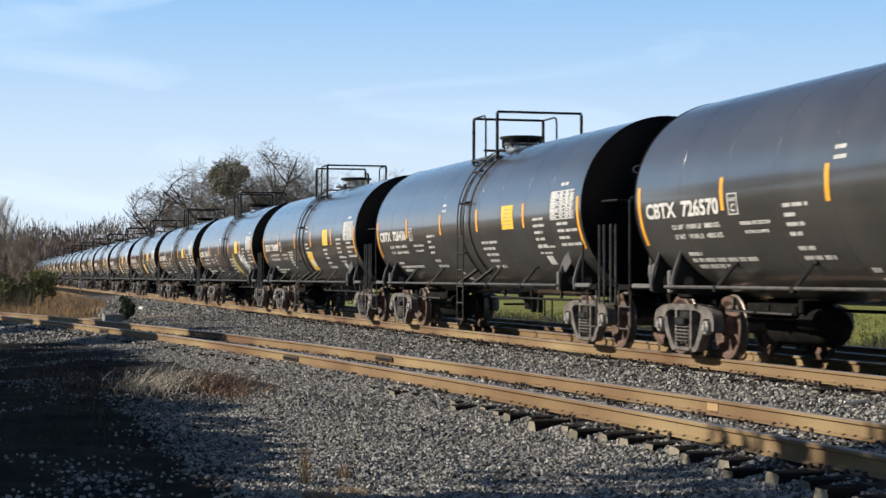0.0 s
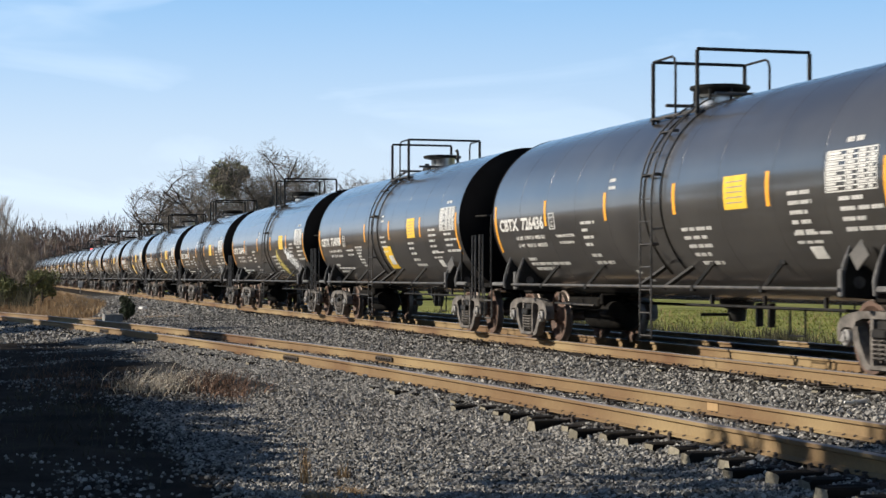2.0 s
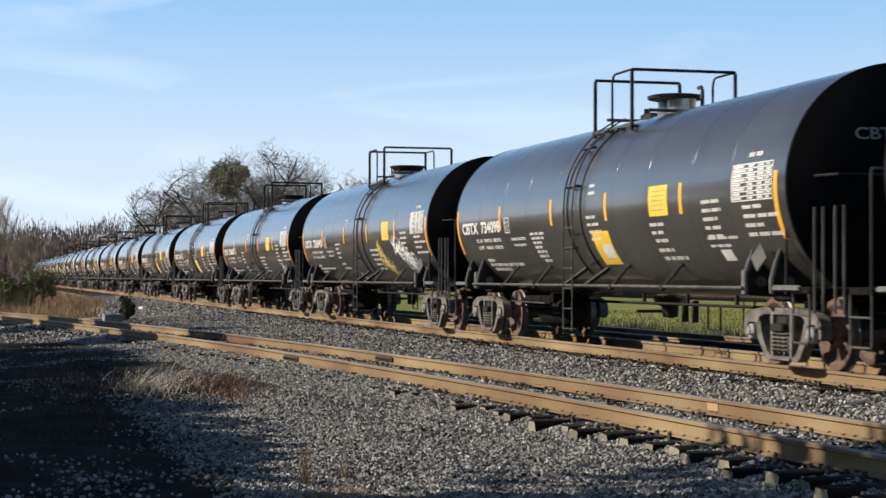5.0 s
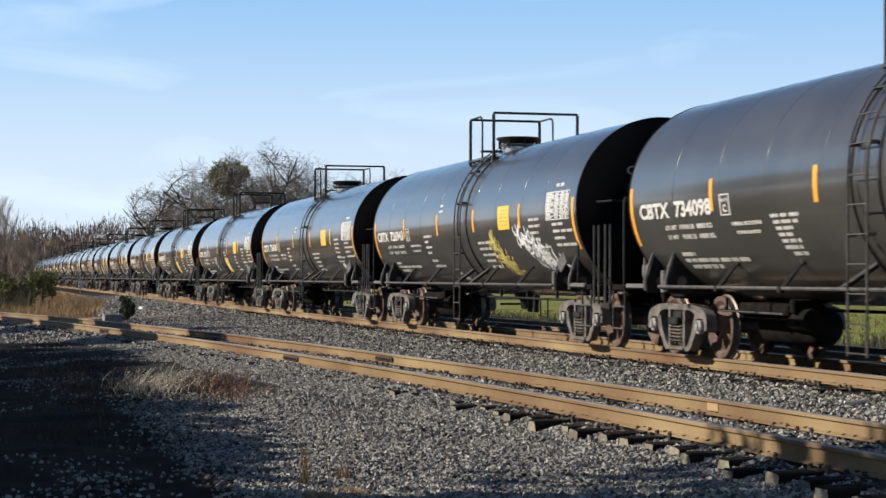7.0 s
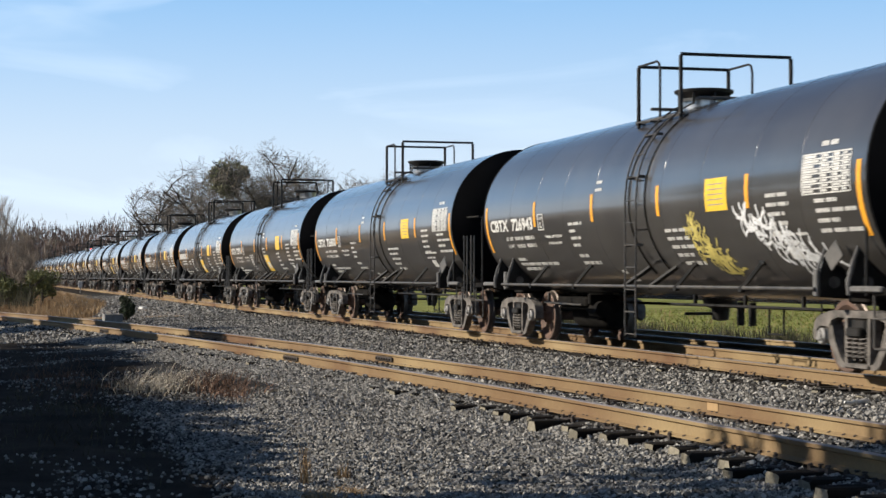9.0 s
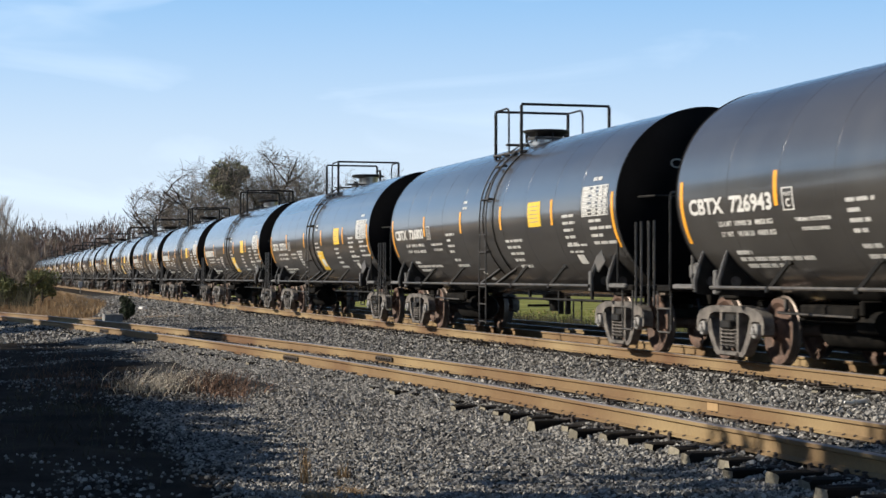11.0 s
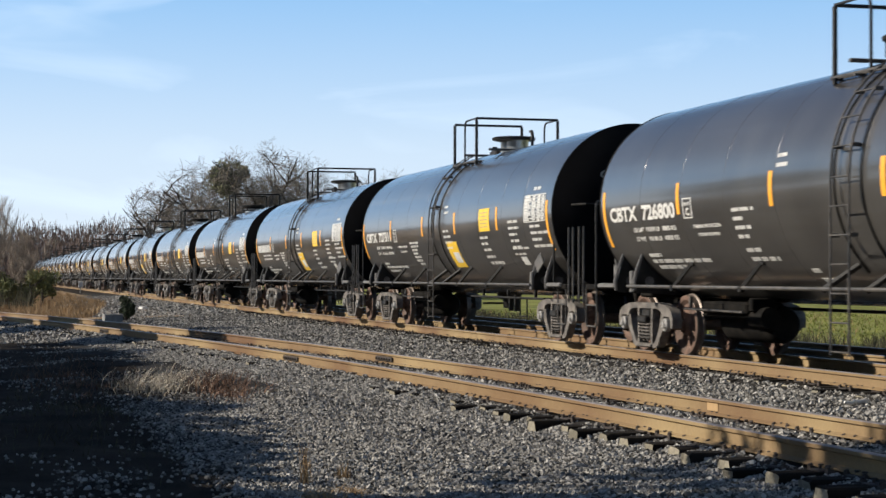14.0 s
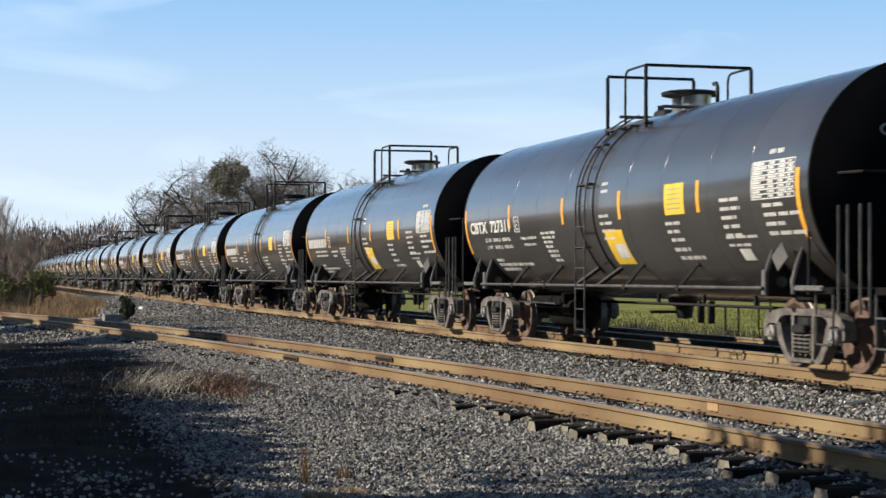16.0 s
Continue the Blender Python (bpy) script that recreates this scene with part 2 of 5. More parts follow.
    def data(self, name, *mats):
        me = bpy.data.meshes.new(name)
        me.from_pydata(self.v, [], self.f)
        for m in mats:
            me.materials.append(m)
        me.polygons.foreach_set("material_index", self.mi)
        me.polygons.foreach_set("use_smooth", self.smooth)
        bm = bmesh.new()
        bm.from_mesh(me)
        bmesh.ops.remove_doubles(bm, verts=bm.verts, dist=1e-5)
        bmesh.ops.recalc_face_normals(bm, faces=bm.faces)
        bm.to_mesh(me)
        bm.free()
        me.set_sharp_from_angle(angle=radians(38))
        return me


def part(name, mesh, mats, parent, label="", at=None):
    """Links a Mesh (or mesh data) as ONE object under a thing or a part."""
    mats = mats if isinstance(mats, (list, tuple)) else [mats]
    me = mesh.data(name, *mats) if isinstance(mesh, Mesh) else mesh
    ob = new(name, me)
    ob.parent = parent
    if at is not None:
        ob.matrix_basis = at
    return tagged(ob, label)


def thing(name, label, category, group="", kind="", at=None):
    ob = new(name)
    ob.empty_display_size = 0.2
    if at is not None:
        ob.matrix_basis = at
    return tagged(ob, label, category, group, kind)

# ---------------------------------------------------------------- ground
def near_y(x):
    """Centre line of the near track, which swings away from the loaded one."""
    q = max(0.0, -12 - x)
    return -4.05 - 0.0315 * q - 0.0017 * q * q


MAIN_Y, BACK_Y, BACK_Z, NEAR_Z = 0.0, 3.93, -0.10, -0.135
H_RAIL = 0.175


def ground_z(x, y):
    """Height of the ground: ballast beds under the tracks, lower dirt before them, pasture behind."""
    ny = near_y(x)
    bed = -0.225
    if y > BACK_Y + 1.4:
        z = bed - 0.1 - min(0.35, 0.22 * (y - BACK_Y - 1.4))
        if y > 60:
            z += min(2.0, (y - 60) * 0.01)
    elif y > -1.3:
        z = bed + 0.02 * min(1.0, max(0.0, (y + 2.6) / 0.8))
    elif y > ny + 0.85:
        low = NEAR_Z - 0.2 - 0.1 * min(1.0, max(0.0, (-7.5 - ny) / 2))
        u = (y - ny - 0.85) / (-1.3 - ny - 0.85)
        z = low + (bed - low) * u * u
    elif y > ny - 0.95:
        z = NEAR_Z - 0.2
    elif y > ny - 1.35:
        z = NEAR_Z - 0.2 - 0.1 * (ny - 0.95 - y) / 0.4
    else:
        z = NEAR_Z - 0.3 - min(0.05, 0.06 * (ny - 1.35 - y))
    if ny - 3.0 < y < ny - 0.95 and x < -18:                               # fuller shoulder further off
        z += 0.06 * min(1.0, (-18 - x) / 5) * min(1.0, (y - ny + 3.0) / 1.2)
    if -90 < x < 5 and -20 < y < 9:
        z += 0.025 * noise.noise((x * 1.1, y * 1.1, 0)) + (0.09 * noise.noise((x * 0.4, y * 0.6, 3)) * min(1.0, (ny - 1.6 - y)) if y < ny - 1.6 else 0)
    return z


def spaced(lo, hi, step, reach, grow=1.35):
    a = list(np.arange(lo, hi + 1e-6, step))
    d, up, down = step, [hi], [lo]
    while up[-1] < reach:
        d *= grow
        up.append(up[-1] + d)
        down.append(down[-1] - d)
    return down[:0:-1] + a + up[1:]


def build_ground():
    xs, ys = spaced(-75, -8, 0.3, 3000), spaced(-13, 8, 0.15, 3000)
    v = [(x, y, ground_z(x, y)) for x in xs for y in ys]
    n = len(ys)
    f, mi = [], []
    for i in range(len(xs) - 1):
        for j in range(n - 1):
            f.append((i * n + j, (i + 1) * n + j, (i + 1) * n + j + 1, i * n + j + 1))
            x, y = (xs[i] + xs[i + 1]) / 2, (ys[j] + ys[j + 1]) / 2
            ny, w = near_y(x), 0.8 * noise.noise((x * 0.6, y * 0.6, 7))
            if y > BACK_Y + 1.9 + 0.4 * w:
                mi.append(2)
            elif x < -68 + 2 * w and ny + 1.6 < y < MAIN_Y - 3.0 + w - max(0, (x + 100) * 0.02):
                mi.append(3)
            # dirt faces, toned down for the shade lying over the foreground
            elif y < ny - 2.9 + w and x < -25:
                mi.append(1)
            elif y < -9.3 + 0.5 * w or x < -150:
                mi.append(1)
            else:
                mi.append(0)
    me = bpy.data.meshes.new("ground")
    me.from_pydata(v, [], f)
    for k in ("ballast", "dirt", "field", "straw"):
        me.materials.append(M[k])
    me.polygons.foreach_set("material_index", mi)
    me.polygons.foreach_set("use_smooth", [True] * len(f))
    return tagged(new("ground", me), "grey ballast, trodden dirt and winter pasture along the tracks", "ground", kind="structure")


ground = build_ground()

# ---------------------------------------------------------------- tracks
RAIL_OUT = [(-0.07, -H_RAIL), (0.07, -H_RAIL), (0.07, -H_RAIL + 0.012), (0.012, -H_RAIL + 0.032), (0.009, -0.05), (0.036, -0.038),
            (0.036, -0.008), (0.028, 0.0), (-0.028, 0.0), (-0.036, -0.008), (-0.036, -0.038), (-0.009, -0.05), (-0.012, -H_RAIL + 0.032), (-0.07, -H_RAIL + 0.012)]


def rail_mesh(path):
    """Sweeps the rail's section along (x, y, z) points."""
    m, n = Mesh(), len(RAIL_OUT)
    vs, fs, mi = [], [], []
    for i, p in enumerate(path):
        a, b = Vector(path[max(0, i - 1)]), Vector(path[min(len(path) - 1, i + 1)])
        d = (b - a).normalized()
        side = Vector((-d.y, d.x, 0))
        vs += [Vector(p) + side * u + Vector((0, 0, w)) for u, w in RAIL_OUT]
    for i in range(len(path) - 1):
        for j in range(n):
            k = (j + 1) % n
            fs.append((i * n + j, (i + 1) * n + j, (i + 1) * n + k, i * n + k))
            mi.append(1 if j in (6, 7, 8) else 0)
    m.v, m.f, m.mi, m.smooth = [tuple(p) for p in vs], [list(f) for f in fs], mi, [False] * len(fs)
    return m


def tie_meshes():
    """Four worn timbers, with end grain coloured paler for the sun on it."""
    out = []
    for k in range(4):
        rnd = random.Random(k)
        m = Mesh()
        m.box((0, 0, -0.09), (0.22, 2.6, 0.18), bevel=0.014)
        for i in range(len(m.v)):
            x, y, z = m.v[i]
            m.v[i] = (x + rnd.uniform(-0.007, 0.007), y + rnd.uniform(-0.02, 0.02), z + rnd.uniform(-0.006, 0.004))
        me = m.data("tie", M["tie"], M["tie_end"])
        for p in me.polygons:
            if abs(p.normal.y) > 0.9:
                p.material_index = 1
        out.append(me)
    return out


def plate_mesh():
    """Tie plate with its four cut spikes and two rail anchors, under one rail."""
    m = Mesh()
    m.box((0, 0, 0.006), (0.19, 0.34, 0.016), bevel=0.004)
    for sx, sy in ((-0.06, -0.085), (0.06, 0.085), (0.05, -0.085), (-0.05, 0.085)):
        m.box((sx, sy, 0.022), (0.018, 0.018, 0.04))
        m.box((sx, sy - math.copysign(0.008, sy), 0.042), (0.032, 0.042, 0.014), bevel=0.004)
    for sx in (-0.14, 0.14):                                               # spring anchors gripping the rail foot
        m.tube([(sx, -0.13, 0.045), (sx, -0.115, 0.01), (sx, -0.06, -0.012), (sx, 0.06, -0.012), (sx, 0.115, 0.01), (sx, 0.13, 0.045)], 0.019, 5)
        m.prism([(sx - 0.03, -0.01), (sx + 0.03, -0.015), (sx + 0.022, 0.03), (sx - 0.02, 0.04)], 0.03, (0, -0.125, 0))
    return m.data("tie_plate", M["spike"])


TIES, PLATE = tie_meshes(), plate_mesh()


def track(label, centre, z, x0, x1, pitch, nearest, with_plates=True, sleepers=True):
    th = thing("railway_track", label, "railway track", kind="structure")
    xs = list(np.arange(x0, x1, 1.0))
    for off in (-0.7525, 0.7525):
        pts = []
        for x in xs:
            s = (centre(x + 0.05) - centre(x - 0.05)) / 0.1
            k = math.hypot(1, s)
            pts.append((x - off * s / k, centre(x) + off / k, z))
        part("rail", rail_mesh(pts), [M["rail"], M["railhead"]], th, "rusty steel rail with a worn head")
    if not sleepers:
        return th
    rnd = random.Random(5)
    x, far_rest = nearest, Mesh()
    count = 0
    while x > x0:
        s = (centre(x + 0.05) - centre(x - 0.05)) / 0.1
        m = Matrix.Translation((x + rnd.uniform(-0.02, 0.02), centre(x) + rnd.uniform(-0.13, 0.1), z - H_RAIL - 0.012 - 0.03 * rnd.random() ** 2)) @ pose(0, 0, 0, 0, 0, math.degrees(math.atan(s)) + rnd.uniform(-1.2, 1.2))
        t = part("tie", TIES[count % 4], None, th, at=m)
        if with_plates and count < 110:
            for off in (-0.7525, 0.7525):
                part("tie_plate", PLATE, None, t, at=pose(0, off, 0.0))
        count += 1
        x -= pitch
        if count >= 170:
            break
    return th


NEAR_TRACK = track("near siding track with rusty rails on weathered timber ties", near_y, NEAR_Z, -140, 6, 0.52, -6)
track("main track with rusty rails under the tank train", lambda x: MAIN_Y, 0.0, -420, 12, 0.52, -8)
track("shaded track with rusty rails behind the train", lambda x: BACK_Y + 0.0, BACK_Z, -420, 12, 0.55, -14, with_plates=False)


def joint_bars():
    """Bolted joint bars and pale chalk marks on the webs."""
    m = Mesh()
    m.box((0, -0.03, -0.1), (0.9, 0.03, 0.085), bevel=0.01)
    for k in range(6):
        m.lathe([(0.0, 0.018), (-0.03, 0.018), (-0.03, 0.0)], (-0.36 + 0.144 * k, -0.045, -0.1), "y", 6)
    bar = m.data("joint_bar", M["spike"])
    for x, off in ((-30.7, -0.7525), (-47.3, -0.7525), (-30.2, 0.7525)):
        s = (near_y(x + 0.05) - near_y(x - 0.05)) / 0.1
        part("joint_bar", bar, None, NEAR_TRACK, at=pose(x, near_y(x) + off, NEAR_Z, 0, 0, math.degrees(math.atan(s))))
    m = Mesh()
    m.box((0, -0.014, -0.09), (0.26, 0.006, 0.09), bevel=0.002)
    mark = m.data("chalk_mark", M["straw_blade"])
    for x, off in ((-18.05, 0.7525),):
        part("chalk_mark", mark, None, NEAR_TRACK, at=pose(x, near_y(x) + off, NEAR_Z, 0, 0, 3), label="pale chalk mark")


joint_bars()

# ---------------------------------------------------------------- tank cars
R_TANK, Z_TANK, END = 1.551, 2.3686, 7.89
PITCH = 18.23
FIRST = -36.05          # centre of the car that follows the front one, at the clip's start


def on_tank(x, arc, lift=0.004):
    """A place on the near flank; arc is the height along the shell from its mid line."""
    a = arc / R_TANK
    r = R_TANK + lift
    return (x, -r * math.cos(a), Z_TANK + r * math.sin(a))


def z_arc(z):
    return R_TANK * math.asin(max(-1.0, min(1.0, (z - Z_TANK) / R_TANK)))


def patch(m, x0, x1, z0, z1, lift=0.004, mi=0, n=4):
    """A thin curved decal between two heights, with its own edge thickness."""
    a0, a1 = z_arc(z0), z_arc(z1)
    vs = []
    for i in range(n + 1):
        a = a0 + (a1 - a0) * i / n
        vs += [on_tank(x0, a, lift), on_tank(x1, a, lift), on_tank(x0, a, 0.0), on_tank(x1, a, 0.0)]
    fs = []
    for i in range(n):
        o = 4 * i
        fs += [(o, o + 1, o + 5, o + 4), (o, o + 4, o + 6, o + 2), (o + 1, o + 3, o + 7, o + 5)]
    fs += [(0, 2, 3, 1), (4 * n, 4 * n + 1, 4 * n + 3, 4 * n + 2)]
    m.add(vs, fs, mi)


def lines(m, x0, z0, rows, height=0.048, gap=0.072, seed=0, slope=0.0):
    """Rows of small unreadable lettering, as word bars: rows gives each row's (indent, length)."""
    rnd = random.Random(seed)
    z = z0
    for indent, length in rows:
        x = x0 + indent
        end = x + length
        while x < end - 0.05:
            w = min(end - x, rnd.uniform(0.16, 0.4))
            c = x
            while c < x + w - 0.02:                      # letter blocks
                patch(m, c, min(c + 0.034, x + w), z - height, z, 0.004, n=1 if height < 0.1 else 4)
                c += 0.046
            x += w + 0.05
        z -= height + gap


def letters(m, text, x0, x1, z0, z1, lift=0.005, bold=0.022, place=on_tank):
    """Stencilled words wrapped on the shell, filling the given box."""
    cu = bpy.data.curves.new("letters", "FONT")
    cu.body, cu.resolution_u, cu.offset = text, 3, bold
    ob = new("letters", cu)
    me = bpy.data.meshes.new_from_object(ob.evaluated_get(bpy.context.evaluated_depsgraph_get()))
    bpy.data.objects.remove(ob)
    bm = bmesh.new()
    bm.from_mesh(me)
    bpy.data.meshes.remove(me)
    xs, ys = [v.co.x for v in bm.verts], [v.co.y for v in bm.verts]
    ax, bx, ay, by = min(xs), max(xs), min(ys), max(ys)
    for k in range(1, 5):
        bmesh.ops.bisect_plane(bm, geom=bm.verts[:] + bm.edges[:] + bm.faces[:], plane_co=(0, ay + (by - ay) * k / 5, 0), plane_no=(0, 1, 0))
    a0, a1 = z_arc(z0), z_arc(z1)
    bm.verts.index_update()
    vs = [place(x0 + (v.co.x - ax) / (bx - ax) * (x1 - x0), a0 + (v.co.y - ay) / (by - ay) * (a1 - a0), lift) for v in bm.verts]
    m.add(vs, [[v.index for v in f.verts] for f in bm.faces])
    bm.free()


def wheelset():
    """Axle with two flanged wheels; turns about its own y axis."""
    m = Mesh()
    m.lathe([(-1.06, 0.06), (-1.0, 0.075), (-0.7, 0.085), (0.7, 0.085), (1.0, 0.075), (1.06, 0.06)], (0, 0, 0), "y", 16, 0)
    for s in (-1, 1):
        prof = [(0.83, 0.12), (0.8, 0.14), (0.745, 0.17), (0.735, 0.33), (0.785, 0.39), (0.785, 0.452), (0.78, 0.457), (0.70, 0.46), (0.685, 0.485), (0.665, 0.485), (0.655, 0.47), (0.655, 0.39), (0.70, 0.34), (0.70, 0.17), (0.66, 0.12)]
        mats = [0] * 5 + [1] * 5 + [0] * 4
        for i in range(len(prof) - 1):
            (a, r), (b, q) = prof[i], prof[i + 1]
            vs, n = [], 40
            for aa, rr in ((a, r), (b, q)):
                vs += [(rr * math.sin(2 * math.pi * j / n), s * aa, rr * math.cos(2 * math.pi * j / n)) for j in range(n)]
            m.add(vs, [(j, (j + 1) % n, n + (j + 1) % n, n + j) for j in range(n)], mats[i], True)
    return m.data("wheelset", M["wheel"], M["tread"])


def bearing_cap():
    m = Mesh()
    m.lathe([(0.0, 0.1), (-0.02, 0.105), (-0.07, 0.105), (-0.085, 0.09), (-0.085, 0.05), (-0.11, 0.045), (-0.115, 0.0)], (0, 0, 0), "y", 20)
    for k in range(3):
        a = 2 * math.pi * k / 3
        m.lathe([(-0.084, 0.018), (-0.105, 0.018), (-0.108, 0.0)], (0.066 * math.sin(a), 0, 0.066 * math.cos(a)), "y", 6)
    return m.data("bearing_cap", M["bearing"])


def side_frame():
    """Cast truck side: top member, two raking arms, pockets over the boxes and a spring seat."""
    m = Mesh()
    chord = [(0, 0.7), (0, 0.785), (0.3, 0.795), (0.62, 0.785), (0.86, 0.75), (1.04, 0.7), (1.12, 0.63), (1.15, 0.53), (1.14, 0.41), (1.07, 0.41), (1.055, 0.54), (0.98, 0.585), (0.8, 0.585), (0.73, 0.55), (0.67, 0.66), (0.5, 0.7)]
    arm = [(0.77, 0.6), (0.75, 0.42), (0.67, 0.31), (0.53, 0.14), (0.44, 0.09), (0, 0.085), (0, 0.15), (0.36, 0.15), (0.45, 0.22), (0.58, 0.4), (0.66, 0.6)]
    for s in (-1, 1):
        for outline, deep in ((chord, 0.16), (arm, 0.14), ([(0.25, 0.14), (0.31, 0.14), (0.32, 0.72), (0.25, 0.72)], 0.15)):
            m.prism([(s * x, z) for x, z in outline][::s], deep, (0, 0, 0))
    m.box((0, -0.0, 0.12), (0.6, 0.22, 0.06), bevel=0.015)
    return m.data("side_frame", M["truck"])


def spring_nest():
    m = Mesh()
    m.tube([(0.07 * math.cos(a), 0.05 * math.sin(a), 0.2 + 0.26 * a / (5 * 2 * math.pi)) for a in np.linspace(0, 10 * math.pi, 51)], 0.015, 5)
    return m.data("spring", M["truck"])


def truck(parent, x, shared):
    m = Mesh()
    m.box((0, 0, 0.6), (0.36, 2.2, 0.2), bevel=0.03)                      # bolster
    m.lathe([(0.68, 0.2), (0.78, 0.2)], (0, 0, 0), "z", 20)
    for s in (-1, 1):
        m.box((0.0, s * 1.13, 0.53), (0.34, 0.1, 0.12), bevel=0.02)
        m.box((s * 0.42, 0, 0.42), (0.1, 1.7, 0.12), bevel=0.015)         # brake beams
        for t in (-1, 1):
            m.box((s * 0.43, t * 0.72, 0.45), (0.06, 0.1, 0.34), bevel=0.015)
    tr = part("truck", m, M["frame"], parent, at=pose(x, 0, 0), label="four-wheel freight truck with dusty cast side frames")
    for s in (-1, 1):
        part("side_frame", shared["side_frame"], None, tr, at=pose(0, s * 1.03, 0))
        for sx in (-0.16, 0.0, 0.16):
            for sy in (-0.055, 0.06):
                part("spring", shared["spring"], None, tr, at=pose(sx, s * 1.04 + sy, 0))
        for ax in (-0.89, 0.89):
            part("bearing_cap", shared["bearing_cap"], None, tr, at=pose(ax, s * 1.06, 0.457, 0, 0, 0 if s < 0 else 180))
    for ax in (-0.89, 0.89):
        part("wheelset", shared["wheelset"], None, tr, at=pose(ax, 0, 0.457), label="rusty flanged wheels on an axle")
    return tr


def tank_shell():
    m = Mesh()
    m.lathe([(-END, R_TANK), (-END / 2, R_TANK), (0, R_TANK), (END / 2, R_TANK), (END, R_TANK)], (0, 0, Z_TANK), "x", 128)
    m.f, m.mi, m.smooth = m.f[:-2], m.mi[:-2], m.smooth[:-2]               # the heads close it
    return m


def tank_head(s):
    m, prof = Mesh(), [(s * (END - 0.05), R_TANK + 0.006), (s * END, R_TANK + 0.006)]
    for k in range(1, 15):
        prof.append((s * (END + 0.42 * (1 - (1 - k / 14) ** 2)), R_TANK * (1 - k / 14)))
    m.lathe(prof, (0, 0, Z_TANK), "x", 96)
    m.f, m.mi, m.smooth = m.f[:-1], m.mi[:-1], m.smooth[:-1]
    return m


def build_car(kind, shared):
    """A loaded tank car. kind 0: low dark dome and central ladder; kind 1: bare steel nozzle, ladder set back."""
    car = thing("tank_car", "black jacketed rail tank car with orange reflector bars", "tank car", "cars of the tank train")
    part("tank_shell", tank_shell(), M["tank"], car, "glossy black tank jacket with road dust")
    seam = Mesh()                                                          # lapped jacket seam
    seam.lathe([(-0.02, R_TANK - 0.002), (-0.016, R_TANK + 0.0022), (0.016, R_TANK + 0.0022), (0.02, R_TANK - 0.002)], (0, 0, Z_TANK), "x", 128)
    seam.f, seam.mi, seam.smooth = seam.f[:-2], seam.mi[:-2], seam.smooth[:-2]
    seam = seam.data("jacket_seam", M["tank"])
    for x in (-6.1, -4.5, -3.0, -1.4, 1.55, 3.0, 4.72, 6.1):
        part("jacket_seam", seam, None, car, at=pose(x, 0, 0))
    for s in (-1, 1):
        part("tank_head", tank_head(s), M["head"], car, "dished black head, coloured darker as the unlit end")
    lx = 0.6 if kind == 0 else -0.28
    # underframe
    for s, c, tx, co in ((1, 7.2, 6.78, 8.7), (-1, -7.6, -7.02, -9.45)):
        m = Mesh()
        m.box(((tx + co) / 2 - s * 0.7, 0, 0.9), (abs(co - tx) + 0.9, 0.42, 0.3), bevel=0.02)
        m.box((tx, 0, 0.95), (0.5, 2.2, 0.16), bevel=0.03)                 # body bolster
        m.box((co - s * 0.72, 0, 1.02), (0.5, 2.84, 0.1), bevel=0.02)     # end sill
        part("stub_sill", m, M["underbody"], car)
        for t in (-1, 1):
            for dx in (-0.42, 0.42):                                       # saddle webs that cradle the shell
                w = Mesh()
                w.add([(tx + dx, t * 0.55, 0.9), (tx + dx, t * 1.42, 0.95), (tx + dx, t * 1.42, 1.12), (tx + dx, t * 1.3, 1.56), (tx + dx, t * 0.9, 1.1),
                       (tx + dx + 0.02, t * 0.55, 0.9), (tx + dx + 0.02, t * 1.42, 0.95), (tx + dx + 0.02, t * 1.42, 1.12), (tx + dx + 0.02, t * 1.3, 1.56), (tx + dx + 0.02, t * 0.9, 1.1)],
                      [(0, 1, 2, 3, 4), (9, 8, 7, 6, 5), (0, 5, 6, 1), (1, 6, 7, 2), (2, 7, 8, 3), (3, 8, 9, 4)])
                w.lathe([(-0.006, 0.0), (-0.006, 0.075), (0.026, 0.075), (0.026, 0.0)], (tx + dx, t * 1.2, 1.13), "x", 14, 1)
                part("saddle_web", w, [M["frame"], M["truck"]], car)
                w = Mesh()
                w.tube([(tx + dx + 0.01, t * 1.44, 0.98), (tx + dx + 0.01, t * 1.45, 1.14), (tx + dx + 0.01, t * 1.4, 1.34), (tx + dx + 0.01, t * 1.32, 1.56)], [0.026, 0.028, 0.022, 0.014], 6)
                part("saddle_flange", w, M["grey_plate"], car)
            b = Mesh()                                                     # sill step plates, jacking pads
            b.box((tx + s * 0.85, t * 1.43, 1.05), (0.75, 0.07, 0.08), bevel=0.02)
            k = Mesh()
            k.box((tx - s * 0.36, t * 1.46, 1.12), (0.1, 0.06, 0.34), bevel=0.015)
            part("sill_bracket", k, M["grey_plate"], car)
            part("side_sill", b, M["grey_plate"], car, "pale worn side sill bracket")
            hx = 7.62 if s > 0 else -8.4
            for q in (0.72, 0.95):
                p = Mesh()
                p.tube([(hx + s * q, t * 1.4, 0.75), (hx + s * q, t * 1.4, 2.05)], 0.018, 6)
                part("stanchion", p, M["rail_pipe"], car)
            p = Mesh()                                                     # sill step
            x0, x1 = (7.75, 8.2) if s > 0 else (-8.97, -8.45)
            p.tube([(x0, t * 1.4, 1.0), (x0, t * 1.4, 0.40), (x0 + 0.03, t * 1.4, 0.37), (x1 - 0.03, t * 1.4, 0.37), (x1, t * 1.4, 0.4), (x1, t * 1.4, 1.0)], 0.016, 6)
            p.tube([(x0, t * 1.4, 0.72), (x1, t * 1.4, 0.72)], 0.016, 6)
            part("sill_step", p, M["rail_pipe"], car)
        p, ex = Mesh(), s * (END + 0.5) if s > 0 else -8.75                # end handrail across the head
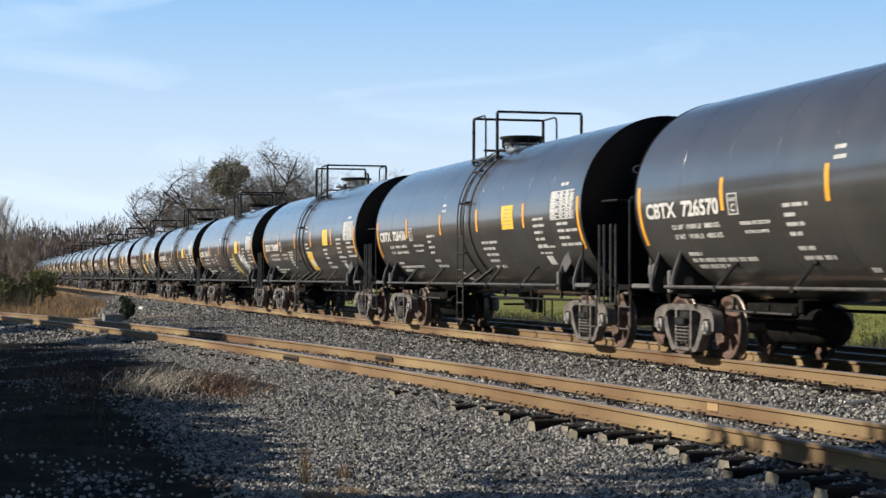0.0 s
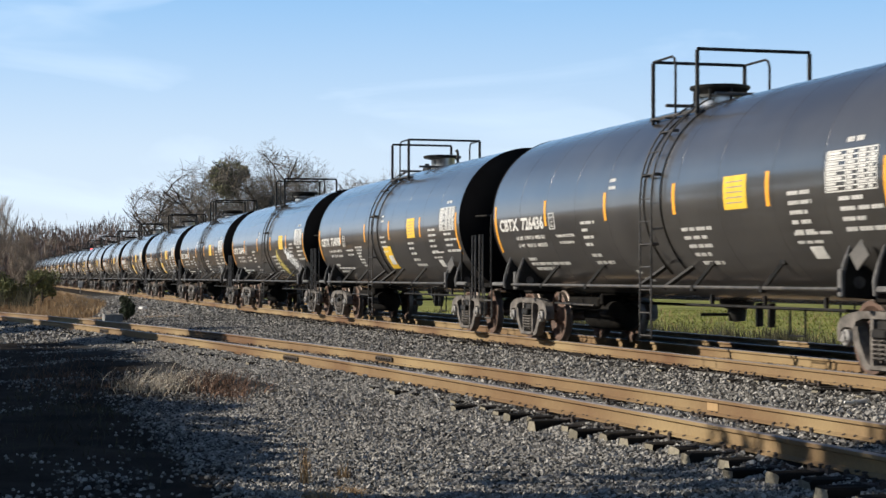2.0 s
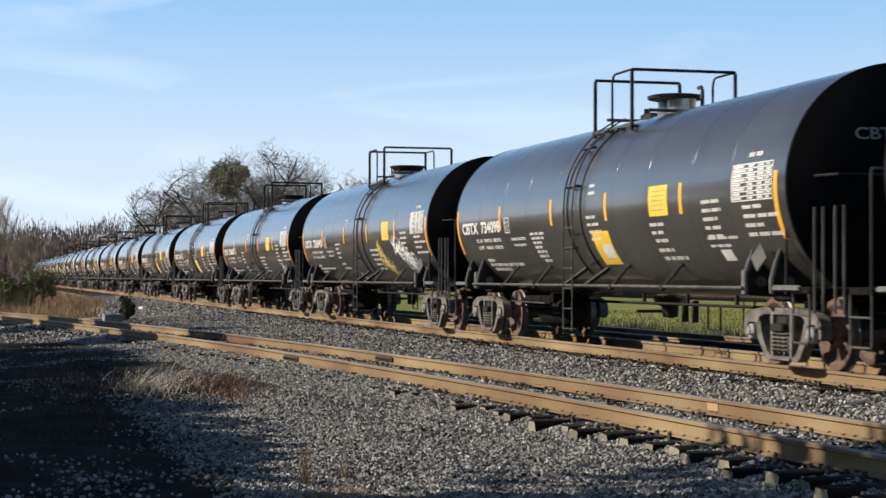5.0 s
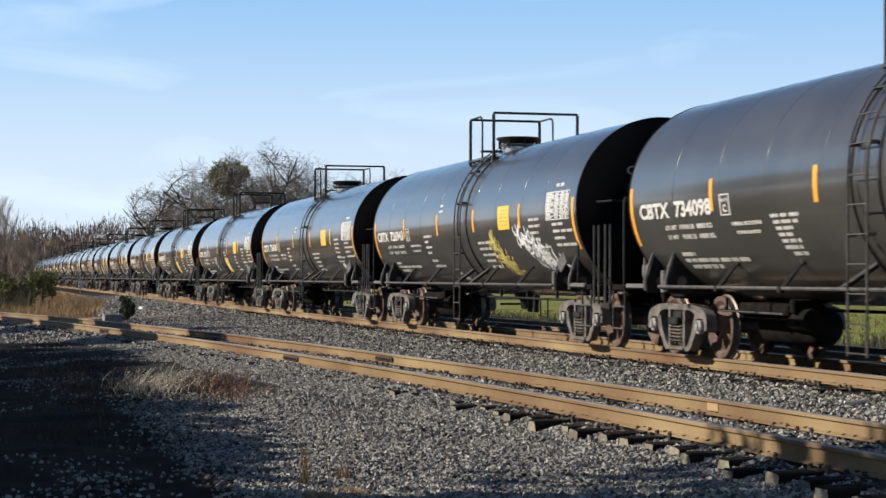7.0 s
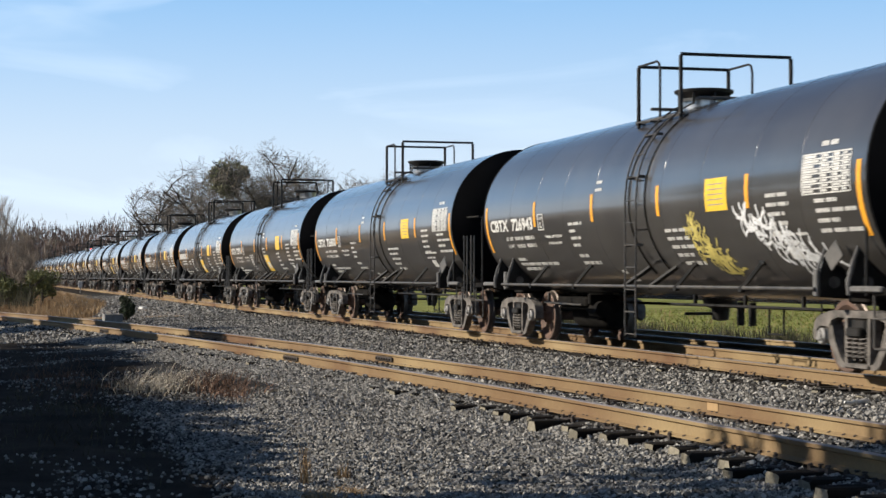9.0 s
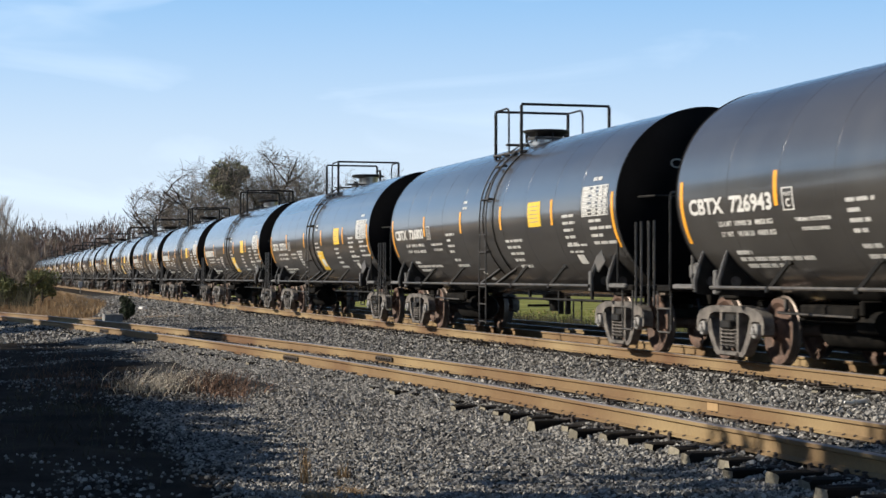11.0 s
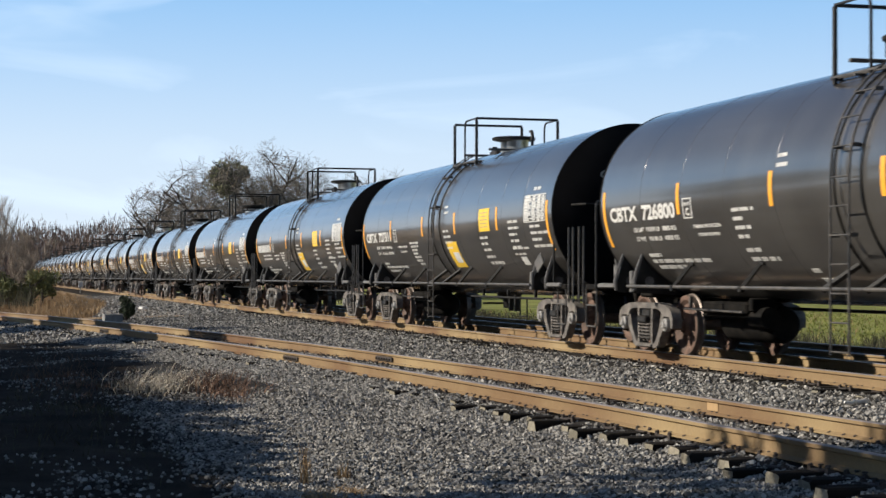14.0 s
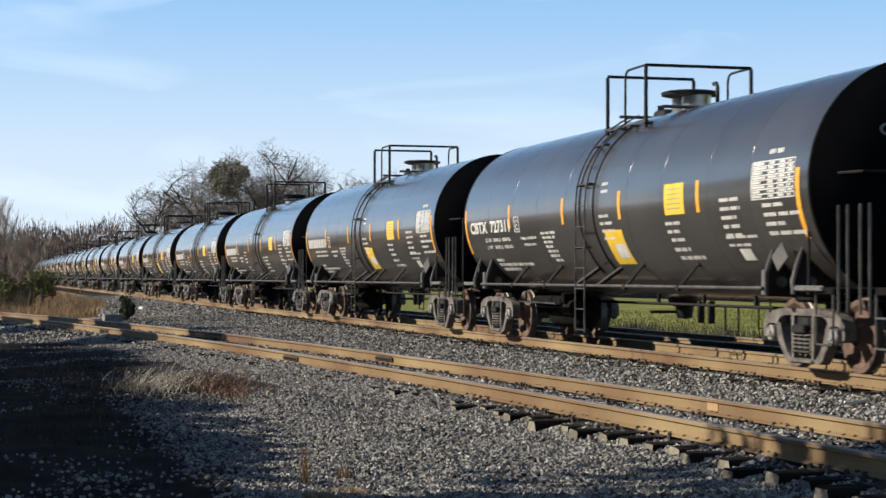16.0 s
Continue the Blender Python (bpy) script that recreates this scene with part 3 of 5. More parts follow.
        p.tube([(hx, -1.43, 0.98), (hx, -1.43, 2.32), (hx + s * 0.03, -1.41, 2.42), (hx + s * 0.1, -1.36, 2.45), (ex, -1.1, 2.46), (ex, -0.4, 2.46), (ex, 0.4, 2.46), (ex, 1.1, 2.46),
                (hx + s * 0.1, 1.36, 2.45), (hx + s * 0.03, 1.41, 2.42), (hx, 1.43, 2.32), (hx, 1.43, 0.98)], 0.019, 6)
        part("handrail", p, M["frame"], car)
        m = Mesh()                                                         # coupler
        m.box((co - s * 0.3, 0, 0.83), (0.7, 0.14, 0.16), bevel=0.03)
        m.prism([(co - s * 0.12, 0.68), (co + s * 0.12, 0.68), (co + s * 0.14, 0.98), (co - s * 0.12, 0.98)], 0.3, (0, 0.06, 0))
        m.tube([(co - s * 0.4, -0.35, 0.85), (co - s * 0.2, -0.36, 0.55), (co, -0.3, 0.42), (co + s * 0.05, -0.2, 0.45)], 0.025, 6)
        part("coupler", m, M["frame"], car)
        truck(car, tx, shared)
    # hand brake and valve group on the end platform
    m = Mesh()
    m.lathe([(-0.02, 0.2), (0.02, 0.2), (0.02, 0.17), (-0.02, 0.17)], (-8.72, -0.72, 1.75), "x", 20)
    m.tube([(-8.72, -0.9, 1.75), (-8.72, -0.54, 1.75)], 0.015, 5)
    m.tube([(-8.72, -0.72, 1.57), (-8.72, -0.72, 1.93)], 0.015, 5)
    m.tube([(-8.72, -0.72, 1.75), (-8.6, -0.72, 1.75), (-8.6, -0.72, 1.05)], 0.03, 6)
    part("hand_brake", m, M["rail_pipe"], car)
    m = Mesh()
    m.box((-8.45, -0.95, 1.28), (0.3, 0.22, 0.26), bevel=0.04)
    m.tube([(-8.45, -1.05, 1.05), (-8.45, -1.05, 1.5), (-8.35, -1.05, 1.58)], 0.03, 6)
    m.tube([(-8.3, -1.1, 1.2), (-8.05, -1.2, 1.2)], 0.045, 8)
    part("brake_valve", m, M["grey_plate"], car, "grey brake valve with pipes")
    # long side handrail with its brackets
    for t in (-1, 1):
        p = Mesh()
        p.tube([(-6.75, t * 1.5, 1.048), (6.45, t * 1.5, 1.048)], 0.026, 8)
        part("side_handrail", p, M["rail_pipe"], car)
        for bx in (-4.9, -2.5, 2.05, 4.33) if kind == 0 else (-4.6, -2.6, 1.4, 3.6):
            m = Mesh()
            m.tube([(bx, t * 1.5, 1.03), (bx, t * 1.19, 1.4)], 0.034, 4)
            m.box((bx, t * 1.19, 1.4), (0.16, 0.07, 0.1), bevel=0.01)
            m.box((bx, t * 1.5, 1.03), (0.09, 0.07, 0.09), bevel=0.01)
            part("handrail_bracket", m, M["frame"], car)
    # ladders over the flanks
    for t in (-1, 1):
        for dx in (-0.23, 0.23):
            p = Mesh()
            pts = [(lx + dx, t * 1.66, 0.28), (lx + dx, t * 1.66, 2.37)]
            for k in range(1, 12):
                a = radians(5 + 60 * k / 11)
                pts.append((lx + dx, t * (R_TANK + 0.11) * math.cos(a), Z_TANK + (R_TANK + 0.11) * math.sin(a)))
            p.tube(pts, 0.015, 6)
            part("ladder_stile", p, M["rail_pipe"], car)
        for k in range(13):
            z = 0.32 + 0.34 * k
            if z > 2.4:
                a = (z - 2.37) / R_TANK
                y, z = t * (R_TANK + 0.11) * math.cos(a), Z_TANK + (R_TANK + 0.11) * math.sin(a)
            else:
                y = t * 1.66
            if z > 3.75:
                break
            p = Mesh()
            p.tube([(lx - 0.23, y, z), (lx + 0.23, y, z)], 0.011, 6)
            if k in (4, 7, 9):
                for dx in (-0.23, 0.23):
                    p.box((lx + dx, y * 0.97, z), (0.05, 0.12, 0.05), bevel=0.008)
            part("rung", p, M["rail_pipe"], car)
        for dx in (-0.75, 0.35):
            m = Mesh()
            m.tube([(lx + dx, t * 1.5, 1.03), (lx + dx + 0.3, t * 1.16, 1.34)], 0.04, 4)
            part("ladder_brace", m, M["frame"], car)
        for dx in (-0.34, 0.34):                                           # hoops that carry the ladder
            m = Mesh()
            m.tube([(lx + dx, t * (R_TANK + 0.015) * math.cos(radians(a)), Z_TANK + (R_TANK + 0.015) * math.sin(radians(a))) for a in range(-46, 62, 6)], 0.012, 4)
            part("ladder_hoop", m, M["frame"], car)
    # platform and its guard rail on the crown
    m = Mesh()
    for t in (-1, 1):
        for gy in (0.74, 0.8, 0.86, 0.92, 0.98):
            m.box((0, t * gy, 3.69), (1.9, 0.016, 0.025))
        for bx in (-0.9, -0.3, 0.3, 0.9):
            m.box((bx, t * 0.86, 3.665), (0.03, 0.27, 0.03))
    m.box((-0.98, 0, 3.93), (0.08, 1.4, 0.05), bevel=0.01)
    m.box((0.98, 0, 3.93), (0.08, 1.4, 0.05), bevel=0.01)
    part("platform", m, M["rail_pipe"], car, "grated steel walkway round the hatch")
    for t in (-1, 1):
        for bx in (-0.89, 0.89):
            p = Mesh()
            gy = -0.95 if t < 0 else (0.62 if bx < 0 else 0.88)
            p.tube([(bx, gy, 3.6), (bx, gy, 4.58)], 0.034, 8)
            part("guard_post", p, M["frame"], car)
    g, far = (-1, 0.62) if kind == 0 else (1, 0.88)                       # hoops leave the ladder's way open
    for hy, low in ((-0.95, 3.62), (far, 3.7)):
        e = g * 0.89 - g * 0.93
        hoop = [(g * 0.89, hy, 4.6), (e + g * 0.14, hy, 4.6), (e + g * 0.05, hy, 4.565), (e, hy, 4.46), (e, hy, low)]
        p = Mesh()
        p.tube(hoop, 0.02, 6)
        part("guard_hoop", p, M["frame"], car)
    for bx, gy in ((-0.89, 0.62), (0.89, 0.88)):
        p = Mesh()
        p.tube([(bx, -0.95, 4.6), (bx, gy, 4.6)], 0.026, 8)
        part("guard_rail", p, M["frame"], car)
    m = Mesh()
    if kind == 0:
        m.lathe([(3.8, 0.34), (4.06, 0.34), (4.06, 0.4), (4.1, 0.41), (4.1, 0.3)], (-0.45, 0, -0.05), "z", 32)
        part("dome", m, M["chrome"], car, "bare steel hatch collar")
        m = Mesh()
        m.lathe([(4.1, 0.3), (4.14, 0.36), (4.2, 0.47), (4.235, 0.48), (4.25, 0.46), (4.26, 0.0)], (-0.45, 0, -0.05), "z", 32)
        part("dome_lid", m, M["frame"], car, "wide dark hatch lid")
        m = Mesh()
        for k in range(8):
            a = 2 * math.pi * k / 8
            m.tube([(-0.45 + 0.43 * math.cos(a), 0.43 * math.sin(a), 3.95), (-0.45 + 0.43 * math.cos(a), 0.43 * math.sin(a), 4.14)], 0.02, 6)
        m.box((0.35, 0.3, 3.94), (0.6, 0.3, 0.14), bevel=0.03)
        tagged(part("hatch_gear", m, M["frame"], car), kind="stuff")
    else:
        m.lathe([(3.8, 0.2), (4.16, 0.2), (4.2, 0.21)], (0.05, 0.05, 0), "z", 32)
        m.lathe([(3.8, 0.24), (4.15, 0.24), (4.18, 0.25)], (0.42, 0.12, 0), "z", 32)
        part("dome", m, M["chrome"], car, "bright bare steel hatch nozzle")
        m = Mesh()
        m.lathe([(4.16, 0.34), (4.19, 0.47), (4.24, 0.48), (4.26, 0.42), (4.27, 0.0)], (0.25, 0.08, 0), "z", 32)
        part("dome_lid", m, M["frame"], car, "dark flat hatch lid")
        m = Mesh()
        m.box((-0.45, 0.05, 3.95), (0.5, 0.5, 0.12), bevel=0.03)
        m.tube([(-0.6, -0.1, 3.9), (-0.6, -0.1, 4.1)], 0.06, 8)
        part("valve", m, M["frame"], car)
        m = Mesh()
        m.tube([(0.75, 0.35, 3.85), (0.75, 0.35, 4.3), (0.7, 0.35, 4.36), (0.6, 0.35, 4.36)], 0.035, 8)
        part("vent_pipe", m, M["frame"], car)
    # brake gear and valves under the shell
    m = Mesh()
    m.tube([(0.5, -0.95, 0.78), (5.6, -0.95, 0.78)], 0.02, 6)
    for x in (1.4, 3.2, 5.0):
        m.box((x, -0.93, 0.85), (0.05, 0.05, 0.18), bevel=0.006)
    part("brake_pipe", m, M["frame"], car, "thin dark brake pipe with hangers")
    m = Mesh()
    m.tube([(-5.7, -0.98, 0.72), (-3.6, -0.98, 0.7)], 0.02, 6)
    m.box((-5.5, -0.96, 0.8), (0.05, 0.05, 0.2), bevel=0.006)
    part("brake_rod", m, M["rail_pipe"], car, "thin dusty brake rod")
    m = Mesh()
    m.tube([(-5.8, 0.5, 0.72), (5.8, 0.5, 0.72)], 0.025, 6)
    part("train_line", m, M["frame"], car)
    # brake cylinder, bulked out in black for the shaded gear behind it
    m = Mesh()
    m.lathe([(-0.85, 0.0), (-0.85, 0.24), (-0.8, 0.27), (0.75, 0.27), (0.85, 0.22), (0.86, 0.0)], (-4.5, -0.3, 0.52), "x", 20)
    m.box((-4.7, -0.5, 0.74), (1.6, 0.6, 0.18), bevel=0.03)
    m.tube([(-5.6, -0.7, 0.62), (-3.8, -0.7, 0.62)], 0.03, 6)
    part("brake_cylinder", m, M["underbody"], car)
    m = Mesh()
    m.lathe([(-0.25, 0.0), (-0.25, 0.15), (0.25, 0.15), (0.25, 0.0)], (-3.75, -0.6, 0.62), "x", 16)
    m.box((-3.75, -0.6, 0.8), (0.12, 0.4, 0.2), bevel=0.02)
    part("reservoir", m, M["underbody"], car)
    m = Mesh()
    m.lathe([(0.85, 0.28), (0.74, 0.26), (0.7, 0.15), (0.52, 0.13), (0.5, 0.0)], (0.2, 0, 0), "z", 16)
    m.tube([(0.2, -0.15, 0.62), (0.2, -0.6, 0.62)], 0.025, 6)
    part("outlet_valve", m, M["frame"], car)
    for x in (2.3, 2.7):
        m = Mesh()
        m.box((x, -0.6, 0.66), (0.07, 0.1, 0.34), bevel=0.01)
        part("hanger", m, M["frame"], car)
    m = Mesh()
    m.tube([(3.9, -0.9, 0.78), (3.9, -0.9, 0.42), (4.35, -0.9, 0.42), (4.35, -0.9, 0.78)], 0.016, 6)
    part("stirrup", m, M["frame"], car)
    # orange reflectors
    bars = ((-7.68, 1.67), (-4.6, 2.1), (-1.5, 2.1), (1.42, 2.1), (4.58, 2.1), (7.66, 1.67)) if kind == 0 else ((-7.75, 1.67), (-4.7, 2.1), (-1.55, 2.1), (1.25, 2.1), (4.4, 2.1), (7.55, 1.67))
    for x, z in bars:
        m = Mesh()
        patch(m, x - 0.055, x + 0.055, z, 2.55, n=8)
        part("reflector", m, M["reflector"], car, "orange reflective strip")
    return car


def lettering(car, kind, number, placard, seed):
    """Marks of one car: number, weights, load tables, placards."""
    if number:
        m = Mesh()
        letters(m, number.replace(" ", "  "), -7.42, -4.72, 2.05, 2.29, bold=0.038)
        part("car_number", m, M["white"], car, "white stencilled car number")
        m = Mesh()
        on_head = lambda y, a, lift: (END + 0.426 - 0.42 * (y * y + (0.62 + a) ** 2) / R_TANK ** 2, y, Z_TANK + 0.62 + a)
        h = Mesh()
        letters(h, number, -0.75, 0.75, Z_TANK - 0.08, Z_TANK + 0.08, 0.0, 0.015, on_head)
        part("head_number", h, M["faint"], car, "faded stencilled car number on the head")
        letters(m, "LD LMT  195900 LB   88850 KG", -6.5, -4.8, 1.88, 1.95, bold=0.035)
        letters(m, "LT WT    90100 LB   40850 KG", -6.5, -4.8, 1.74, 1.81, bold=0.035)
        tagged(part("load_stencil", m, M["white"], car, "white stencilled load limits"), kind="stuff")
    else:
        m = Mesh()
        lines(m, -7.42, 2.29, [(0, 2.7)], height=0.25, seed=seed)
        lines(m, -6.5, 1.95, [(0, 1.7), (0, 1.7)], seed=seed)
        tagged(part("car_number", m, M["white"], car, "white stencilled car number"), kind="stuff")
    m = Mesh()
    for x0, x1, z0, z1 in ((-4.42, -4.39, 2.04, 2.32), (-4.13, -4.1, 2.04, 2.32), (-4.42, -4.1, 2.305, 2.32), (-4.42, -4.1, 2.03, 2.045)):
        patch(m, x0, x1, z0, z1, 0.005, n=5)
    letters(m, "PLATE", -4.36, -4.16, 2.21, 2.26, bold=0.04)
    letters(m, "C", -4.32, -4.2, 2.07, 2.18, bold=0.04)
    part("clearance_mark", m, M["white"], car)
    m = Mesh()
    if number:
        letters(m, "THERMAL PROTECTION", -4.15, -3.2, 1.885, 1.935, bold=0.04)
        letters(m, "SYSTEM EQUIPPED", -4.05, -3.3, 1.765, 1.815, bold=0.04)
    else:
        lines(m, -4.15, 1.93, [(0, 0.95), (0.1, 0.65)], seed=1)
    lines(m, -6.3, 1.55, [(0, 0.5), (0, 2.3), (0.1, 1.1)], height=0.05, gap=0.04, seed=2)
    if kind == 0:
        lines(m, -2.75, 2.12, [(0, 0.7), (0, 0.3), (0, 0.5), (0, 0.35)], seed=3)
        lines(m, -2.7, 1.58, [(0, 0.55), (0, 0.85)], height=0.05, seed=4)
        lines(m, -1.35, 2.76, [(0, 0.28), (0, 0.4)], height=0.05, seed=5)
        lines(m, -1.2, 1.3, [(0, 0.25), (0.06, 0.42)], height=0.05, seed=6)
        lines(m, 1.55, 1.9, [(0, 1.1), (0, 0.9), (0.05, 0.85), (0.1, 0.6), (0.2, 0.75)], seed=7)
    else:
        lines(m, -2.9, 2.0, [(0, 0.8), (0.04, 0.72), (0.06, 0.6), (0.08, 0.42), (0.1, 0.55), (0.1, 0.5), (0.25, 0.4)], height=0.045, gap=0.036, seed=7)
        lines(m, 0.4, 2.72, [(0, 0.28), (0, 0.42)], height=0.05, seed=5)
        lines(m, 0.3, 2.2, [(0, 0.45), (0, 0.6), (0.05, 0.6), (0.05, 0.5)], seed=8)
        lines(m, 3.1, 2.0, [(0, 0.6), (0, 0.45), (0.05, 0.55)], seed=9)
        lines(m, 3.1, 1.62, [(0, 0.6), (0.05, 0.9)], height=0.05, seed=4)
    lines(m, 5.15, 2.26, [(0, 0.62), (0, 0.66), (0, 0.5), (0, 0.62), (0, 0.6)], seed=10)
    lines(m, 6.5, 2.14, [(0, 0.6), (0, 1.1), (0, 0.6), (0, 1.15)], seed=11)
    lines(m, 5.1, 1.75, [(0, 1.0), (0, 0.75)], height=0.035, seed=12)
    patch(m, 5.35, 5.7, 1.42, 1.57)
    lines(m, 6.2, 1.47, [(0, 0.3)], height=0.03, seed=13)
    lines(m, 6.65, 2.83, [(0, 0.42)], height=0.06, seed=14)
    tagged(part("stencil_lettering", m, M["white"], car, "rows of small white stencilled lettering"), kind="stuff")
    t = Mesh()                                                             # test record table
    x0, x1 = 6.2, 7.45
    for z in np.linspace(2.2, 2.68, 9):
        patch(t, x0, x1, z - 0.008, z + 0.008, 0.006, n=1)
    for x in (x0, x0 + 0.5, x0 + 0.8, x0 + 1.05, x1):
        patch(t, x - 0.008, x + 0.008, 2.2, 2.68, 0.006)
    rnd = random.Random(4)
    for k in range(8):
        z = 2.2 + 0.06 * k
        for a, b in ((0.03, 0.47), (0.53, 0.77), (0.83, 1.02), (1.08, 1.22)):
            patch(t, x0 + a, x0 + a + (b - a) * rnd.uniform(0.5, 1), z + 0.016, z + 0.046, 0.006, n=1)
    tagged(part("record_table", t, M["white"], car, "white stencilled test record table"), kind="stuff")
    d = Mesh()
    m4 = pose(6.9, -1.47, 1.45, 0, 0, 0) @ pose(0, 0, 0, -12, 45, 0)
    d.box((0, 0, 0), (0.27, 0.025, 0.27), bevel=0.005)
    d.v = [tuple(m4 @ Vector(p)) for p in d.v]
    part("placard_holder", d, M["rail_pipe"], car, "dark diamond placard holder")
    yx = 3.2 if kind == 0 else 3.16
    if "u" in placard:
        m = Mesh()
        patch(m, yx, yx + 0.74, 2.1, 2.55, n=6)
        for k in range(5):
            patch(m, yx + 0.1, yx + 0.62, 2.46 - 0.07 * k, 2.475 - 0.07 * k, 0.006, mi=1, n=1)
        part("warning_placard", m, [M["yellow"], M["faint"]], car, "yellow warning placard")
    if "l" in placard:
        m = Mesh()
        patch(m, 0.42, 1.22, 1.4, 1.94, n=8)
        patch(m, 0.7, 1.16, 1.5, 1.72, 0.006, mi=1)
        part("lower_placard", m, [M["yellow"], M["white"]], car, "large yellow and white placard")
    if "g" in placard:
        graffiti(car)


def graffiti(car):
    """Spray-painted scrawl: overlapping bent strokes in yellow and white."""
    for name, x0, x1, z0, z1, n, mat, seed in (("yellow_scrawl", 2.5, 3.4, 1.25, 1.95, 80, "graffiti_yellow", 3), ("white_scrawl", 4.3, 6.4, 1.15, 2.1, 75, "graffiti_white", 8)):
        m, rnd = Mesh(), random.Random(seed)
        for k in range(n):
            u = k / n
            cx = x0 + (x1 - x0) * u
            cz = z1 - (z1 - z0) * u * 0.72 - 0.12
            pts, a = [], rnd.uniform(0, 6.3)
            px, pz = cx + rnd.uniform(-0.1, 0.1), cz + rnd.uniform(-0.12, 0.12)
            for _ in range(6):
                pts.append((px, pz))
                px, pz = px + 0.06 * math.cos(a), max(z0, pz + 0.06 * math.sin(a))
                a += rnd.uniform(-0.9, 0.9)
            for (ax, az), (bx, bz) in zip(pts, pts[1:]):
                w = 0.016 if mat == "graffiti_yellow" else 0.021
                dx, dz = bx - ax, bz - az
                L = math.hypot(dx, dz) or 1
                nx, nz = -dz / L * w, dx / L * w
                lift = 0.005 + 0.0004 * (k % 5)
                m.add([on_tank(ax + nx, z_arc(az + nz), lift), on_tank(ax - nx, z_arc(az - nz), lift), on_tank(bx - nx, z_arc(bz - nz), lift), on_tank(bx + nx, z_arc(bz + nz), lift)], [(0, 1, 2, 3)])
        tagged(part(name, m, M[mat], car, "spray-painted scrawl on the flank"), kind="stuff")


SHARED = {"wheelset": wheelset(), "bearing_cap": bearing_cap(), "side_frame": side_frame(), "spring": spring_nest()}
# the train: place in the row behind the first full car, kind, number, placards
ROW = [(-1, 0, "CBTX 726570", "u"), (0, 0, "CBTX 726436", "u"), (1, 1, "CBTX 734098", "ul"), (2, 0, "CBTX 726943", "ug"), (3, 0, "CBTX 726800", "u"), (4, 1, "CBTX 727311", "ul"),
       (5, 1, "", "ul"), (6, 0, "", "u"), (7, 0, "", "u"), (8, 1, "", "ul")] + [(k, (k * 7) % 3 // 2, "", "ul" if (k * 7) % 3 == 2 else "u") for k in range(9, 20)]
MASTERS = [build_car(k, SHARED) for k in (0, 1)]
TRAIN = []
for place, kind, number, placard in ROW:
    at = pose(FIRST - place * PITCH, 0, 0)
    used = [o for o in TRAIN if o[2] == kind]
    if used:
        c = copy_thing(MASTERS[kind], at)
    else:
        c = MASTERS[kind]
        c.matrix_basis = at
    TRAIN.append((c, place, kind))
for (c, place, kind), (_, _, number, placard) in list(zip(TRAIN, ROW)):
    lettering(c, kind, number, placard, place)
    if "g" in placard:
        tagged(c, "black rail tank car with yellow and white spray-painted scrawl")
    elif "l" in placard:
        tagged(c, "black rail tank car with two yellow placards and bare steel nozzle")

# ---------------------------------------------------------------- loose stones, grass and weeds
def quick_mesh(name, v, f, mats, smooth=False):
    """A large joined mesh out of numpy arrays; f holds equal-sided faces."""
    me = bpy.data.meshes.new(name)
    n, k = len(f), f.shape[1]
    me.vertices.add(len(v))
    me.vertices.foreach_set("co", np.asarray(v, dtype=np.float32).ravel())
    me.loops.add(n * k)
    me.loops.foreach_set("vertex_index", np.asarray(f, dtype=np.int32).ravel())
    me.polygons.add(n)
    me.polygons.foreach_set("loop_start", np.arange(0, n * k, k, dtype=np.int32))
    me.polygons.foreach_set("use_smooth", np.full(n, smooth))
    for m in mats:
        me.materials.append(m)
    me.update(calc_edges=True)
    return me


CUBE_V = np.array([(a, b, c) for a in (-1, 1) for b in (-1, 1) for c in (-1, 1)], dtype=float)
CUBE_F = np.array([(0, 1, 3, 2), (4, 6, 7, 5), (0, 4, 5, 1), (2, 3, 7, 6), (0, 2, 6, 4), (1, 5, 7, 3)])


def stones(places, lo, hi, seed):
    """Broken angular stones, one hexahedron each, half sunk."""
    rng = np.random.default_rng(seed)
    n = len(places)
    size = (rng.uniform(lo, hi, (n, 1)) * np.exp(rng.normal(0, 0.18, (n, 1))))
    v = CUBE_V[None] * rng.uniform(0.55, 1.0, (n, 8, 3)) * (rng.uniform(0.6, 1.0, (n, 1, 3)))
    q = rng.normal(size=(n, 4))
    q /= np.linalg.norm(q, axis=1, keepdims=True)
    w, x, y, z = q.T
    rot = np.stack([1 - 2 * (y * y + z * z), 2 * (x * y - z * w), 2 * (x * z + y * w), 2 * (x * y + z * w), 1 - 2 * (x * x + z * z), 2 * (y * z - x * w),
                    2 * (x * z - y * w), 2 * (y * z + x * w), 1 - 2 * (x * x + y * y)], axis=1).reshape(n, 3, 3)
    v = np.einsum("nij,nkj->nki", rot, v) * size[:, :, None] + np.asarray(places)[:, None, :]
    f = (CUBE_F[None] + 8 * np.arange(n)[:, None, None]).reshape(-1, 4)
    return v.reshape(-1, 3), f


def scatter(n, x0, x1, y_lo, y_hi, seed, power=1.0, lift=0.0, keep=None):
    """Random places on the ground between two edges, denser towards x1 for power under 1."""
    rnd = random.Random(seed)
    out = []
    while len(out) < n:
        u = rnd.random() ** power
        x = x1 + (x0 - x1) * u
        y = rnd.uniform(y_lo(x), y_hi(x))
        if keep and not keep(x, y, rnd):
            continue
        out.append((x, y, ground_z(x, y) + lift))
    return out


def view_edge(x):
    """The foreground's outer edge."""
    return max(-12.4, near_y(x) - 8.0)


